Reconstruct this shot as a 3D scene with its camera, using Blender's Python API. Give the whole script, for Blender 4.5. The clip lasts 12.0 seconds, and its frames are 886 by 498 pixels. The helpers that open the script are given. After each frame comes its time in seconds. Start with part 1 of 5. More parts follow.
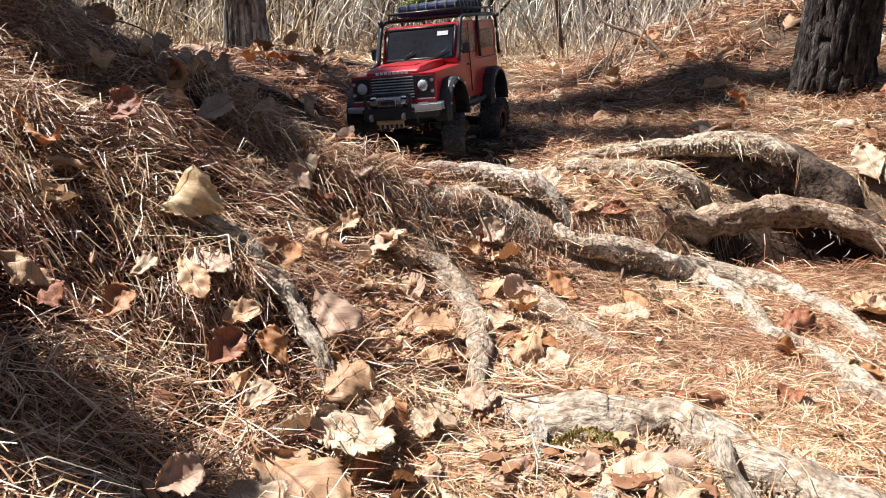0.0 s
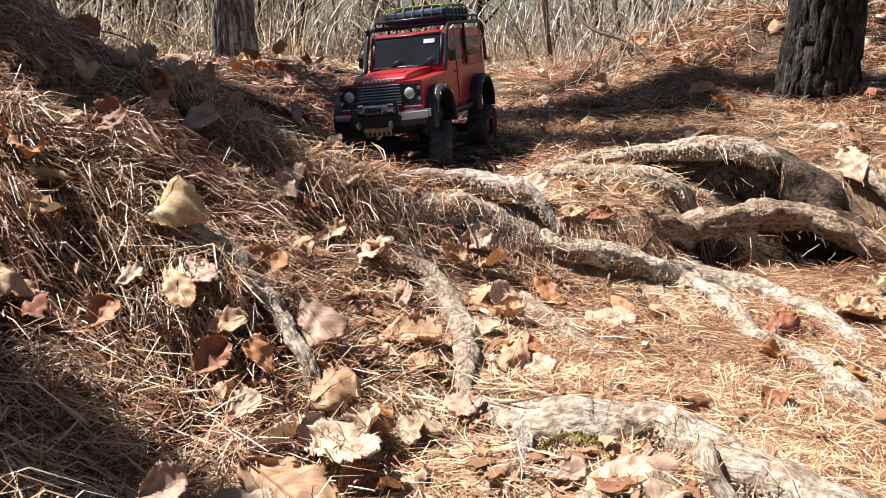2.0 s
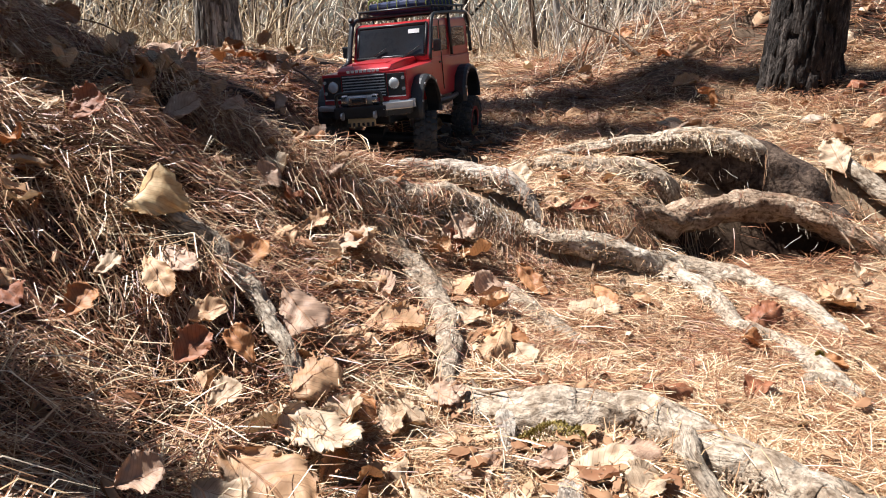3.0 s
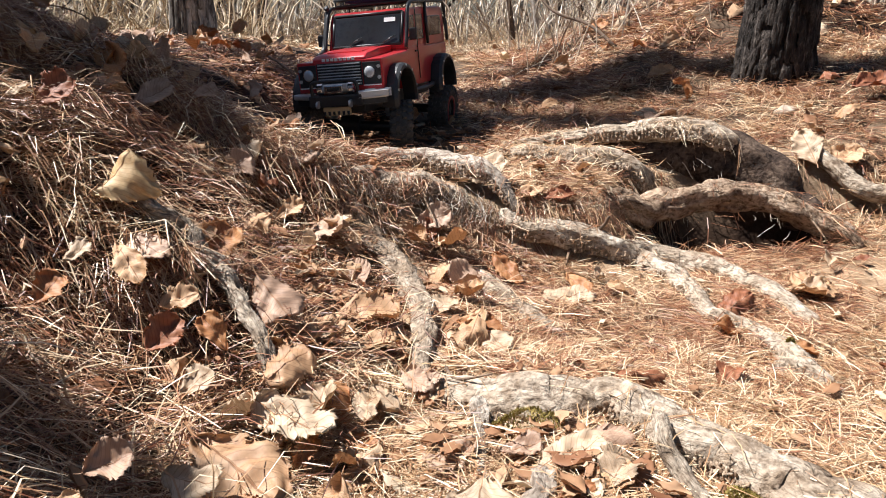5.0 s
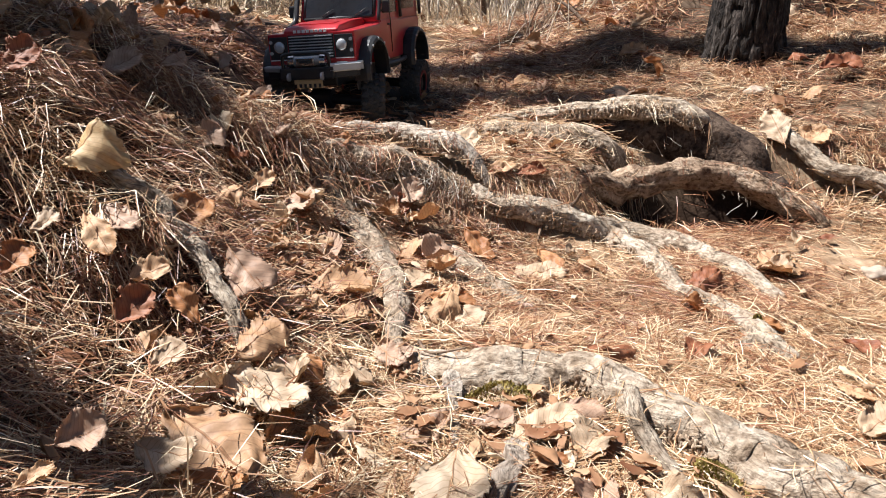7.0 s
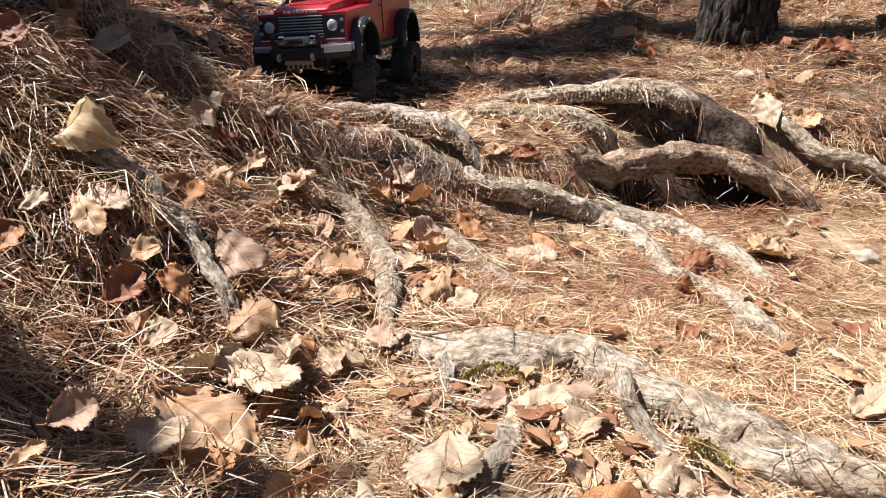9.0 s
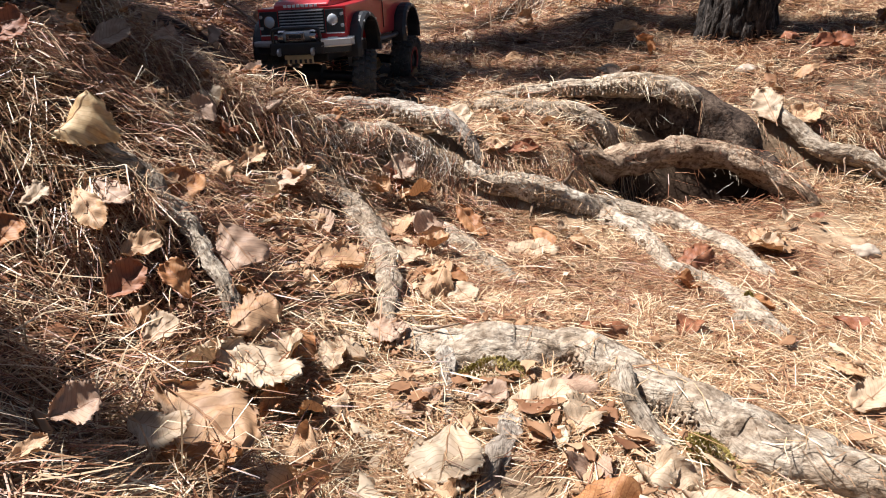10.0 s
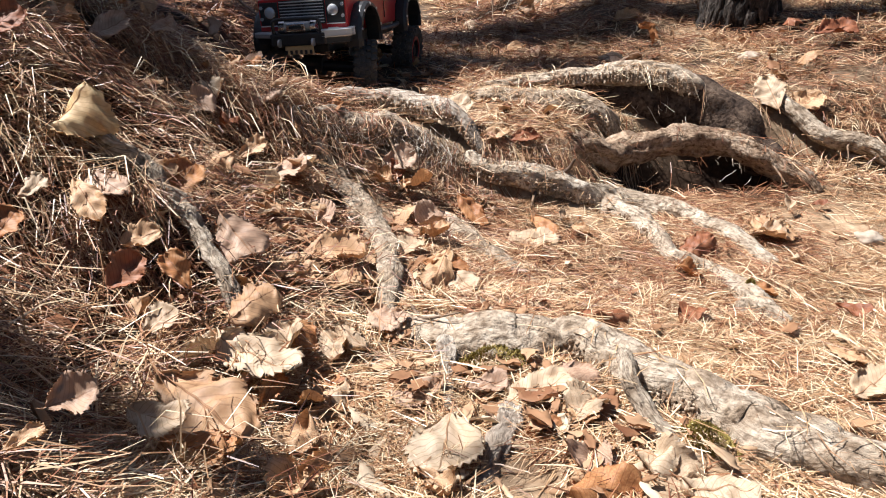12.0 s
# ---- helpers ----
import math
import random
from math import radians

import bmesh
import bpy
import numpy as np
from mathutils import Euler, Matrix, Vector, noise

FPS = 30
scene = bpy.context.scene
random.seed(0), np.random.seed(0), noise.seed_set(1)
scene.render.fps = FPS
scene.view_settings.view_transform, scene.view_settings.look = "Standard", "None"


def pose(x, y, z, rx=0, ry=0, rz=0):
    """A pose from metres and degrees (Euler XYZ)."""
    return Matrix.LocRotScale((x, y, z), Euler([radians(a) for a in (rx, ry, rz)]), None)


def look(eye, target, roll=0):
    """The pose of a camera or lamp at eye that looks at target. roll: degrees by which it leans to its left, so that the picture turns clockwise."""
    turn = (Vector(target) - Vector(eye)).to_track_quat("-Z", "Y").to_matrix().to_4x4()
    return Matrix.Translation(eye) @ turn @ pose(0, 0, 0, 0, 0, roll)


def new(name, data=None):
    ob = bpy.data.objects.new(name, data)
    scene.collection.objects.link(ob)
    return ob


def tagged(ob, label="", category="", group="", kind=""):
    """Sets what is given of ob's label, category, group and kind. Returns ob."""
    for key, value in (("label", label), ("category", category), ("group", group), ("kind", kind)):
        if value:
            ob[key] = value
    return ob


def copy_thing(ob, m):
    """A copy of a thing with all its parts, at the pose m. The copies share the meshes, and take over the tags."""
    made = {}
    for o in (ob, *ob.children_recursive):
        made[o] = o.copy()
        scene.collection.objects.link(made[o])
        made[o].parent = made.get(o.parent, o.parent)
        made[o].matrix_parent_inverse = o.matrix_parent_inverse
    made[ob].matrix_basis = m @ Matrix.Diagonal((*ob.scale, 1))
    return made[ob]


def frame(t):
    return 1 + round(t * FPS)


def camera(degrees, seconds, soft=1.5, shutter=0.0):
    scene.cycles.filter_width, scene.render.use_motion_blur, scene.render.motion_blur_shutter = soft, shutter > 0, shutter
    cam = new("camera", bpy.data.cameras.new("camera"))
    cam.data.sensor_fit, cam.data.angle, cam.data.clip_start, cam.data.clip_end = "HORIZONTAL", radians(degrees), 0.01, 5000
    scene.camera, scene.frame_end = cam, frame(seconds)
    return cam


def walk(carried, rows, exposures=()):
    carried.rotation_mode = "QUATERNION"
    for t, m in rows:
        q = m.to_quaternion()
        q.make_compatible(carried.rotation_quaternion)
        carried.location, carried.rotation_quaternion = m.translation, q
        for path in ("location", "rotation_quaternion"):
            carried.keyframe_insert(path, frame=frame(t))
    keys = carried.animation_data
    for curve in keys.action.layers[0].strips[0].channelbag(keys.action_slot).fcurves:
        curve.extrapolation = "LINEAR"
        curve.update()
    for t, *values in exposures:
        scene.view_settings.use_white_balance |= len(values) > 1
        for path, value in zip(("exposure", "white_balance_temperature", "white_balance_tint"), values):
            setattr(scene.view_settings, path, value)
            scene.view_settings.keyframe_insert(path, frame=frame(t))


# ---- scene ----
# camera and its way
cam = camera(55.45, 12.0, soft=1.0)


def held(x, y, z, turn, tilt, lean):
    return pose(x, y, z, 0, 0, turn) @ pose(0, 0, 0, tilt, 0, 0) @ pose(0, 0, 0, 0, 0, lean)


PATH = [
    (0.0, held(-0.0085, 0.0022, 0.4412, 1.023, 74.152, 0.271)),
    (0.5, held(-0.0071, 0.0001, 0.4435, 0.947, 74.166, 0.079)),
    (1.0, held(-0.0034, -0.0028, 0.4468, 0.854, 74.307, -0.097)),
    (1.5, held(-0.0015, -0.0043, 0.4474, 0.743, 74.541, -0.254)),
    (2.0, held(-0.0002, -0.0020, 0.4428, 0.487, 74.601, -0.204)),
    (2.5, held(0.0000, -0.0000, 0.4400, -0.000, 74.400, -0.007)),
    (3.0, held(0.0029, 0.0017, 0.4368, -0.510, 74.147, 0.128)),
    (5.0, held(0.0067, 0.0017, 0.4320, -2.085, 73.589, 0.570)),
    (5.5, held(0.0075, 0.0037, 0.4290, -2.723, 73.157, 0.805)),
    (6.0, held(0.0047, 0.0031, 0.4294, -3.280, 72.765, 1.183)),
    (6.5, held(0.0029, 0.0028, 0.4294, -3.837, 72.452, 1.564)),
    (7.0, held(-0.0001, 0.0023, 0.4288, -4.414, 72.063, 1.812)),
    (7.5, held(-0.0026, 0.0025, 0.4283, -4.880, 71.747, 2.006)),
    (9.5, held(-0.0036, 0.0045, 0.4245, -5.242, 70.834, 2.263)),
    (10.0, held(-0.0042, 0.0042, 0.4244, -5.251, 70.679, 2.244)),
    (10.5, held(-0.0036, 0.0042, 0.4243, -5.164, 70.540, 2.117)),
    (11.0, held(-0.0022, 0.0038, 0.4240, -5.071, 70.434, 1.977)),
    (11.5, held(-0.0017, 0.0041, 0.4234, -4.995, 70.261, 1.903)),
    (12.0, held(0.0008, 0.0049, 0.4214, -4.938, 70.094, 1.747)),
]
walk(cam, PATH, [(0.0, 1.36, 6120, 11), (2.5, 1.33, 6120, 11), (5.5, 1.25, 6120, 11), (7.5, 1.19, 6120, 11), (12.0, 1.17, 6120, 11)])

# daylight: a clear winter sky and a sun from the side of the bank
SUN_HEIGHT = 58
SUN_WAY = Vector((-0.965, 0.262, math.tan(radians(SUN_HEIGHT)))).normalized()
world = bpy.data.worlds.new("sky")
scene.world = world
world.use_nodes = True
sky = world.node_tree.nodes.new("ShaderNodeTexSky")
sky.sky_type = "NISHITA"
sky.sun_disc = False
sky.sun_elevation = radians(SUN_HEIGHT)
sky.sun_rotation = math.atan2(SUN_WAY.x, SUN_WAY.y)
background = world.node_tree.nodes["Background"]
background.inputs["Strength"].default_value = 0.029
world.node_tree.links.new(sky.outputs["Color"], background.inputs["Color"])
sun = new("sun", bpy.data.lights.new("sun", "SUN"))
sun.data.energy = 5.0
sun.data.angle = radians(0.5)
sun.data.color = (1.0, 0.965, 0.91)
sun.matrix_world = look(SUN_WAY * 20, (0, 0, 0))


# ---------- materials ----------
def material(name, colours, scale=20.0, stretch=(1, 1, 1), rough=0.85, bump=0.4, fine=6.0, spread="", vary=0.35,
             metal=0.0, depth=0.004, coat=0.0, detail=6.0):
    """Noise of two sizes through a colour ramp, with relief; spread: 'object' or 'island' varies it from piece to piece."""
    m = bpy.data.materials.new(name)
    m.use_nodes = True
    t = m.node_tree
    n, link = t.nodes, t.links.new
    b = n["Principled BSDF"]
    b.inputs["Roughness"].default_value = rough
    b.inputs["Metallic"].default_value = metal
    b.inputs["Coat Weight"].default_value = coat
    b.inputs["Specular IOR Level"].default_value = 0.25 if rough > 0.6 else 0.5
    co = n.new("ShaderNodeTexCoord")
    mp = n.new("ShaderNodeMapping")
    mp.inputs["Scale"].default_value = stretch
    link(co.outputs["Object"], mp.inputs["Vector"])
    a = n.new("ShaderNodeTexNoise")
    a.inputs["Scale"].default_value = scale
    a.inputs["Detail"].default_value = detail
    a.inputs["Roughness"].default_value = 0.62
    link(mp.outputs["Vector"], a.inputs["Vector"])
    c = n.new("ShaderNodeTexNoise")
    c.inputs["Scale"].default_value = scale * fine
    c.inputs["Detail"].default_value = 4
    link(mp.outputs["Vector"], c.inputs["Vector"])
    mix = n.new("ShaderNodeMath")
    mix.operation = "MULTIPLY_ADD"
    mix.inputs[1].default_value = 0.35
    link(c.outputs["Fac"], mix.inputs[0])
    link(a.outputs["Fac"], mix.inputs[2])
    last = mix.outputs[0]
    if spread:
        r = n.new("ShaderNodeObjectInfo" if spread == "object" else "ShaderNodeNewGeometry")
        add = n.new("ShaderNodeMath")
        add.operation = "MULTIPLY_ADD"
        add.inputs[1].default_value = vary
        link(r.outputs["Random" if spread == "object" else "Random Per Island"], add.inputs[0])
        link(last, add.inputs[2])
        sub = n.new("ShaderNodeMath")
        sub.operation = "SUBTRACT"
        sub.inputs[1].default_value = vary / 2
        link(add.outputs[0], sub.inputs[0])
        last = sub.outputs[0]
    ramp = n.new("ShaderNodeValToRGB")
    e = ramp.color_ramp.elements
    lo, hi = 0.42, 0.92
    if spread:
        lo, hi = 0.42 - vary * 0.4, 0.92 + vary * 0.4
    for k, col in enumerate(colours):
        x = lo + (hi - lo) * k / max(1, len(colours) - 1)
        el = e[k] if k < 2 else e.new(x)
        el.position = x
        el.color = (*col, 1)
    link(last, ramp.inputs["Fac"])
    link(ramp.outputs["Color"], b.inputs["Base Color"])
    if bump:
        bp = n.new("ShaderNodeBump")
        bp.inputs["Strength"].default_value = bump
        bp.inputs["Distance"].default_value = depth
        link(mix.outputs[0], bp.inputs["Height"])
        link(bp.outputs["Normal"], b.inputs["Normal"])
    return m


SOIL = material("sandy_soil", [(0.10, 0.058, 0.032), (0.25, 0.160, 0.092), (0.40, 0.285, 0.180), (0.52, 0.40, 0.275)], 14, bump=0.9,
                depth=0.006, fine=9)


def add_humus_and_shade(m):
    """Humus under deep needles plus painted shade under the roots, both dark, as the ground's own value says."""
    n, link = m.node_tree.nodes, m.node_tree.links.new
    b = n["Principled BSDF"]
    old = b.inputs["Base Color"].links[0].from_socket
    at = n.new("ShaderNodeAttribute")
    at.attribute_name = "humus_and_shade"
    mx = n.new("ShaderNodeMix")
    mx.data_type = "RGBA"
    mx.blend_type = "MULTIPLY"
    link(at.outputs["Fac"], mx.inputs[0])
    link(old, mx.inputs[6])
    # this dark a tint also holds the shade between needles
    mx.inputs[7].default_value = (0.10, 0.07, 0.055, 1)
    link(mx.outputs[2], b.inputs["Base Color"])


add_humus_and_shade(SOIL)
NEEDLE = material("dry_needles", [(0.15, 0.062, 0.026), (0.36, 0.195, 0.095), (0.56, 0.375, 0.205), (0.80, 0.645, 0.435)], 6, rough=0.45,
                  bump=0, spread="island", vary=1.0)
NEEDLE_DARK = material("old_needles", [(0.055, 0.018, 0.010), (0.20, 0.068, 0.030), (0.38, 0.180, 0.084), (0.62, 0.42, 0.25)], 6,
                       rough=0.45, bump=0, spread="island", vary=1.1)
STRAW = material("dry_grass", [(0.26, 0.17, 0.095), (0.52, 0.39, 0.245), (0.70, 0.58, 0.41)], 5, rough=0.7, bump=0, spread="island",
                 vary=0.8)
STEMS = material("thin_stems", [(0.08, 0.052, 0.036), (0.38, 0.285, 0.205), (0.62, 0.52, 0.40), (0.76, 0.68, 0.57)], 5, rough=0.7,
                 bump=0, spread="island", vary=0.9)


def root_material(name, colours, grain=1.0):
    """Weathered wood: grain and cracks that run along the root (UV: round it, along it), blotches of bark across."""
    m = material(name, colours, 26, bump=0, fine=5, spread="object", vary=0.12)
    n, link = m.node_tree.nodes, m.node_tree.links.new
    b = n["Principled BSDF"]
    old = b.inputs["Base Color"].links[0].from_socket
    uv = n.new("ShaderNodeUVMap")
    mp = n.new("ShaderNodeMapping")
    mp.inputs["Scale"].default_value = (26, 1.6, 1)
    link(uv.outputs["UV"], mp.inputs["Vector"])
    g = n.new("ShaderNodeTexNoise")
    g.inputs["Scale"].default_value = 1.0
    g.inputs["Detail"].default_value = 8
    g.inputs["Roughness"].default_value = 0.65
    g.inputs["Distortion"].default_value = 0.6
    link(mp.outputs["Vector"], g.inputs["Vector"])
    crack = n.new("ShaderNodeValToRGB")
    crack.color_ramp.elements[0].position = 0.34
    crack.color_ramp.elements[0].color = (0.28, 0.22, 0.17, 1)
    crack.color_ramp.elements[1].position = 0.52
    crack.color_ramp.elements[1].color = (1, 1, 1, 1)
    link(g.outputs["Fac"], crack.inputs["Fac"])
    mx = n.new("ShaderNodeMix")
    mx.data_type = "RGBA"
    mx.blend_type = "MULTIPLY"
    mx.inputs[0].default_value = grain
    link(old, mx.inputs[6])
    link(crack.outputs["Color"], mx.inputs[7])
    link(mx.outputs[2], b.inputs["Base Color"])
    lump = n.new("ShaderNodeTexNoise")
    lump.inputs["Scale"].default_value = 110
    lump.inputs["Detail"].default_value = 5
    co = n.new("ShaderNodeTexCoord")
    link(co.outputs["Object"], lump.inputs["Vector"])
    pit = n.new("ShaderNodeValToRGB")
    pit.color_ramp.elements[0].position = 0.36
    pit.color_ramp.elements[0].color = (0.30, 0.23, 0.18, 1)
    pit.color_ramp.elements[1].position = 0.50
    pit.color_ramp.elements[1].color = (1, 1, 1, 1)
    link(lump.outputs["Fac"], pit.inputs["Fac"])
    worn = n.new("ShaderNodeMix")
    worn.data_type = "RGBA"
    worn.blend_type = "MULTIPLY"
    worn.inputs[0].default_value = 0.55
    link(mx.outputs[2], worn.inputs[6])
    link(pit.outputs["Color"], worn.inputs[7])
    link(worn.outputs[2], b.inputs["Base Color"])
    add = n.new("ShaderNodeMath")
    add.operation = "MULTIPLY_ADD"
    add.inputs[1].default_value = 0.9
    link(lump.outputs["Fac"], add.inputs[0])
    link(g.outputs["Fac"], add.inputs[2])
    bp = n.new("ShaderNodeBump")
    bp.inputs["Strength"].default_value = 1.0
    bp.inputs["Distance"].default_value = 0.006
    link(add.outputs[0], bp.inputs["Height"])
    link(bp.outputs["Normal"], b.inputs["Normal"])
    return m


ROOT = root_material("weathered_root", [(0.125, 0.080, 0.050), (0.33, 0.248, 0.172), (0.54, 0.445, 0.340), (0.69, 0.605, 0.490)], 0.85)
ROOT_PALE = root_material("bleached_root", [(0.22, 0.165, 0.120), (0.40, 0.325, 0.255), (0.56, 0.480, 0.390), (0.68, 0.60, 0.505)], 0.7)
ROOT_BROWN = root_material("barky_root", [(0.060, 0.036, 0.022), (0.19, 0.120, 0.076), (0.36, 0.255, 0.170), (0.55, 0.44, 0.33)], 1.0)
# wood with the shade of an overhung face put into its colour
ROOT_SHADED = root_material("shaded_root", [(0.025, 0.016, 0.011), (0.070, 0.044, 0.030), (0.14, 0.095, 0.066), (0.26, 0.20, 0.15)], 1.0)
BARK = material("pine_bark", [(0.007, 0.005, 0.004), (0.019, 0.014, 0.011), (0.055, 0.042, 0.034), (0.20, 0.165, 0.14)], 42, (1, 1, 0.30),
                bump=1.0, depth=0.02, fine=4)
BARK_PALE = material("grey_bark", [(0.018, 0.014, 0.011), (0.10, 0.083, 0.068), (0.34, 0.30, 0.255), (0.56, 0.51, 0.45)], 30, (1, 1, 0.22),
                     bump=0.6, depth=0.008, fine=4, spread="object", vary=0.3)
TWIG = material("twig_bark", [(0.06, 0.038, 0.026), (0.17, 0.115, 0.078), (0.33, 0.25, 0.18)], 30, bump=0.5, spread="object", vary=0.6)
MOSS = material("moss", [(0.085, 0.066, 0.014), (0.22, 0.165, 0.040), (0.37, 0.275, 0.095)], 60, bump=0, spread="island", vary=0.5)
STONE = material("pale_stone", [(0.24, 0.18, 0.13), (0.42, 0.33, 0.25), (0.55, 0.46, 0.36)], 25, bump=0.6)


def let_through(m, share):
    """Thin dry blades let part of the light through."""
    n, link = m.node_tree.nodes, m.node_tree.links.new
    b = n["Principled BSDF"]
    t = n.new("ShaderNodeBsdfTranslucent")
    link(b.inputs["Base Color"].links[0].from_socket, t.inputs["Color"])
    mx = n.new("ShaderNodeMixShader")
    mx.inputs[0].default_value = share
    link(b.outputs[0], mx.inputs[1])
    link(t.outputs[0], mx.inputs[2])
    link(mx.outputs[0], n["Material Output"].inputs["Surface"])
    return m


def leaf_material(name, colours, veins=0.38, clear=0.34):
    """A dry leaf: blotches, and veins that run slantwise from the midrib, drawn along the blade's own two axes (UV)."""
    m = material(name, colours, 30, rough=0.6, bump=0.35, fine=5, spread="object", vary=0.25, depth=0.001)
    n, link = m.node_tree.nodes, m.node_tree.links.new
    b = n["Principled BSDF"]
    uv = n.new("ShaderNodeUVMap")
    sep = n.new("ShaderNodeSeparateXYZ")
    link(uv.outputs["UV"], sep.inputs[0])

    def calc(op, x, y=None):
        k = n.new("ShaderNodeMath")
        k.operation = op
        for i, v in enumerate((x, y)):
            if v is None:
                continue
            if isinstance(v, (int, float)):
                k.inputs[i].default_value = v
            else:
                link(v, k.inputs[i])
        return k.outputs[0]

    side = calc("ABSOLUTE", calc("SUBTRACT", sep.outputs["Y"], 0.5))
    wave = calc("SINE", calc("MULTIPLY", calc("SUBTRACT", sep.outputs["X"], calc("MULTIPLY", side, 0.55)), 70.0))
    vein = calc("MULTIPLY", calc("GREATER_THAN", wave, 0.86), veins)
    rib = calc("LESS_THAN", side, 0.018)
    both = calc("MAXIMUM", vein, calc("MULTIPLY", rib, 0.8))
    old = b.inputs["Base Color"].links[0].from_socket
    mx = n.new("ShaderNodeMix")
    mx.data_type = "RGBA"
    link(both, mx.inputs[0])
    link(old, mx.inputs[6])
    mx.inputs[7].default_value = (colours[0][0] * 0.75, colours[0][1] * 0.7, colours[0][2] * 0.65, 1)
    link(mx.outputs[2], b.inputs["Base Color"])
    return let_through(m, clear)


LEAVES = [
    leaf_material("tan_leaf", [(0.34, 0.178, 0.084), (0.57, 0.350, 0.190), (0.67, 0.465, 0.28)]),
    leaf_material("pale_leaf", [(0.40, 0.265, 0.155), (0.58, 0.425, 0.28), (0.68, 0.545, 0.39)], 0.4),
    leaf_material("orange_leaf", [(0.26, 0.090, 0.030), (0.47, 0.21, 0.080), (0.58, 0.33, 0.15)]),
    leaf_material("red_brown_leaf", [(0.15, 0.048, 0.022), (0.32, 0.115, 0.052), (0.42, 0.185, 0.09)]),
    leaf_material("grey_leaf", [(0.34, 0.20, 0.125), (0.52, 0.345, 0.235), (0.62, 0.455, 0.33)]),
    leaf_material("yellow_leaf", [(0.50, 0.28, 0.11), (0.74, 0.54, 0.29), (0.85, 0.70, 0.47)], 0.3, 0.30),
]
STALK = material("leaf_stalk", [(0.20, 0.09, 0.04), (0.36, 0.19, 0.095), (0.50, 0.31, 0.17)], 40, rough=0.6, bump=0, spread="object")
LITTER = material("leaf_litter", [(0.20, 0.075, 0.035), (0.40, 0.22, 0.115), (0.57, 0.385, 0.235), (0.68, 0.54, 0.38)], 9, rough=0.65, bump=0,
                  spread="island", vary=0.9)
let_through(LITTER, 0.3)
for dry in (NEEDLE, NEEDLE_DARK, STRAW):
    let_through(dry, 0.12)


# ---------- shaping helpers ----------
def mesh_object(name, verts, faces, mat, smooth=True, parent=None, label=""):
    me = bpy.data.meshes.new(name)
    me.from_pydata([tuple(v) for v in verts], [], [tuple(int(i) for i in f) for f in faces])
    me.materials.append(mat)
    me.polygons.foreach_set("use_smooth", [smooth] * len(me.polygons))
    me.update()
    ob = new(name, me)
    if parent:
        ob.parent = parent
    if label:
        ob["label"] = label
    return ob


def quads_object(name, verts, quads, mat, smooth=False):
    """A large mesh of quads from arrays."""
    me = bpy.data.meshes.new(name)
    verts = np.ascontiguousarray(verts, dtype=np.float32)
    quads = np.ascontiguousarray(quads, dtype=np.int32)
    me.vertices.add(len(verts))
    me.vertices.foreach_set("co", verts.ravel())
    me.loops.add(quads.size)
    me.loops.foreach_set("vertex_index", quads.ravel())
    me.polygons.add(len(quads))
    me.polygons.foreach_set("loop_start", np.arange(0, quads.size, 4, dtype=np.int32))
    me.polygons.foreach_set("use_smooth", np.full(len(quads), smooth))
    me.materials.append(mat)
    me.update(calc_edges=True)
    return new(name, me)


def part(name, bm, mat, parent, label=""):
    me = bpy.data.meshes.new(name)
    bm.to_mesh(me)
    bm.free()
    me.materials.append(mat)
    ob = new(name, me)
    ob.parent = parent
    if label:
        ob["label"] = label
    return ob


def value_noise(x, y, size, seed):
    """Smooth noise from -1 to 1 with bumps of about that size, for arrays."""
    x, y = np.asarray(x, float) / size, np.asarray(y, float) / size
    i, j = np.floor(x).astype(np.int64), np.floor(y).astype(np.int64)
    u, v = x - i, y - j
    u, v = u * u * (3 - 2 * u), v * v * (3 - 2 * v)

    def corner(a, b):
        h = (a * 374761393 + b * 668265263 + seed * 974711) & 0xFFFFFFFF
        h = ((h ^ (h >> 13)) * 1274126177) & 0xFFFFFFFF
        return ((h ^ (h >> 16)) & 0xFFFF) / 32767.5 - 1

    return (corner(i, j) * (1 - u) + corner(i + 1, j) * u) * (1 - v) + (corner(i, j + 1) * (1 - u) + corner(i + 1, j + 1) * u) * v


def rise(t):
    return 1 / (1 + np.exp(-np.clip(t, -60, 60)))


# mounds and hollows of the slope: x, y, breadth, height
MOUNDS = [
    (-0.264, 0.704, 0.176, -0.16), (-0.44, 1.144, 0.22, 0.109), (-0.22, 1.056, 0.123, -0.05), (-0.088, 0.792, 0.176, 0.044),
    (0.176, 0.748, 0.176, 0.005), (0.44, 0.88, 0.176, -0.014), (0.704, 1.056, 0.22, -0.024), (0.176, 1.1, 0.176, -0.016),
    (-0.176, 1.408, 0.132, 0.064), (-0.396, 1.54, 0.22, -0.195), (-0.528, 1.232, 0.176, -0.076), (0.132, 1.54, 0.132, 0.002),
    (0.484, 1.408, 0.132, -0.016), (0.88, 1.584, 0.22, 0.003), (0.396, 1.936, 0.22, -0.017), (-0.176, 2.112, 0.264, 0.013),
    (0.968, 2.2, 0.308, -0.07), (0.616, 2.64, 0.264, 0.036), (-0.44, 2.64, 0.44, 0.064), (0.264, 3.168, 0.528, -0.07),
    (-0.968, 3.872, 0.528, 0.135), (1.32, 3.52, 0.528, 0.155), (-0.484, 2.024, 0.264, -0.061), (0.352, 6.16, 1.408, -0.021),
    (-0.69, 1.25, 0.13, 0.11),
]


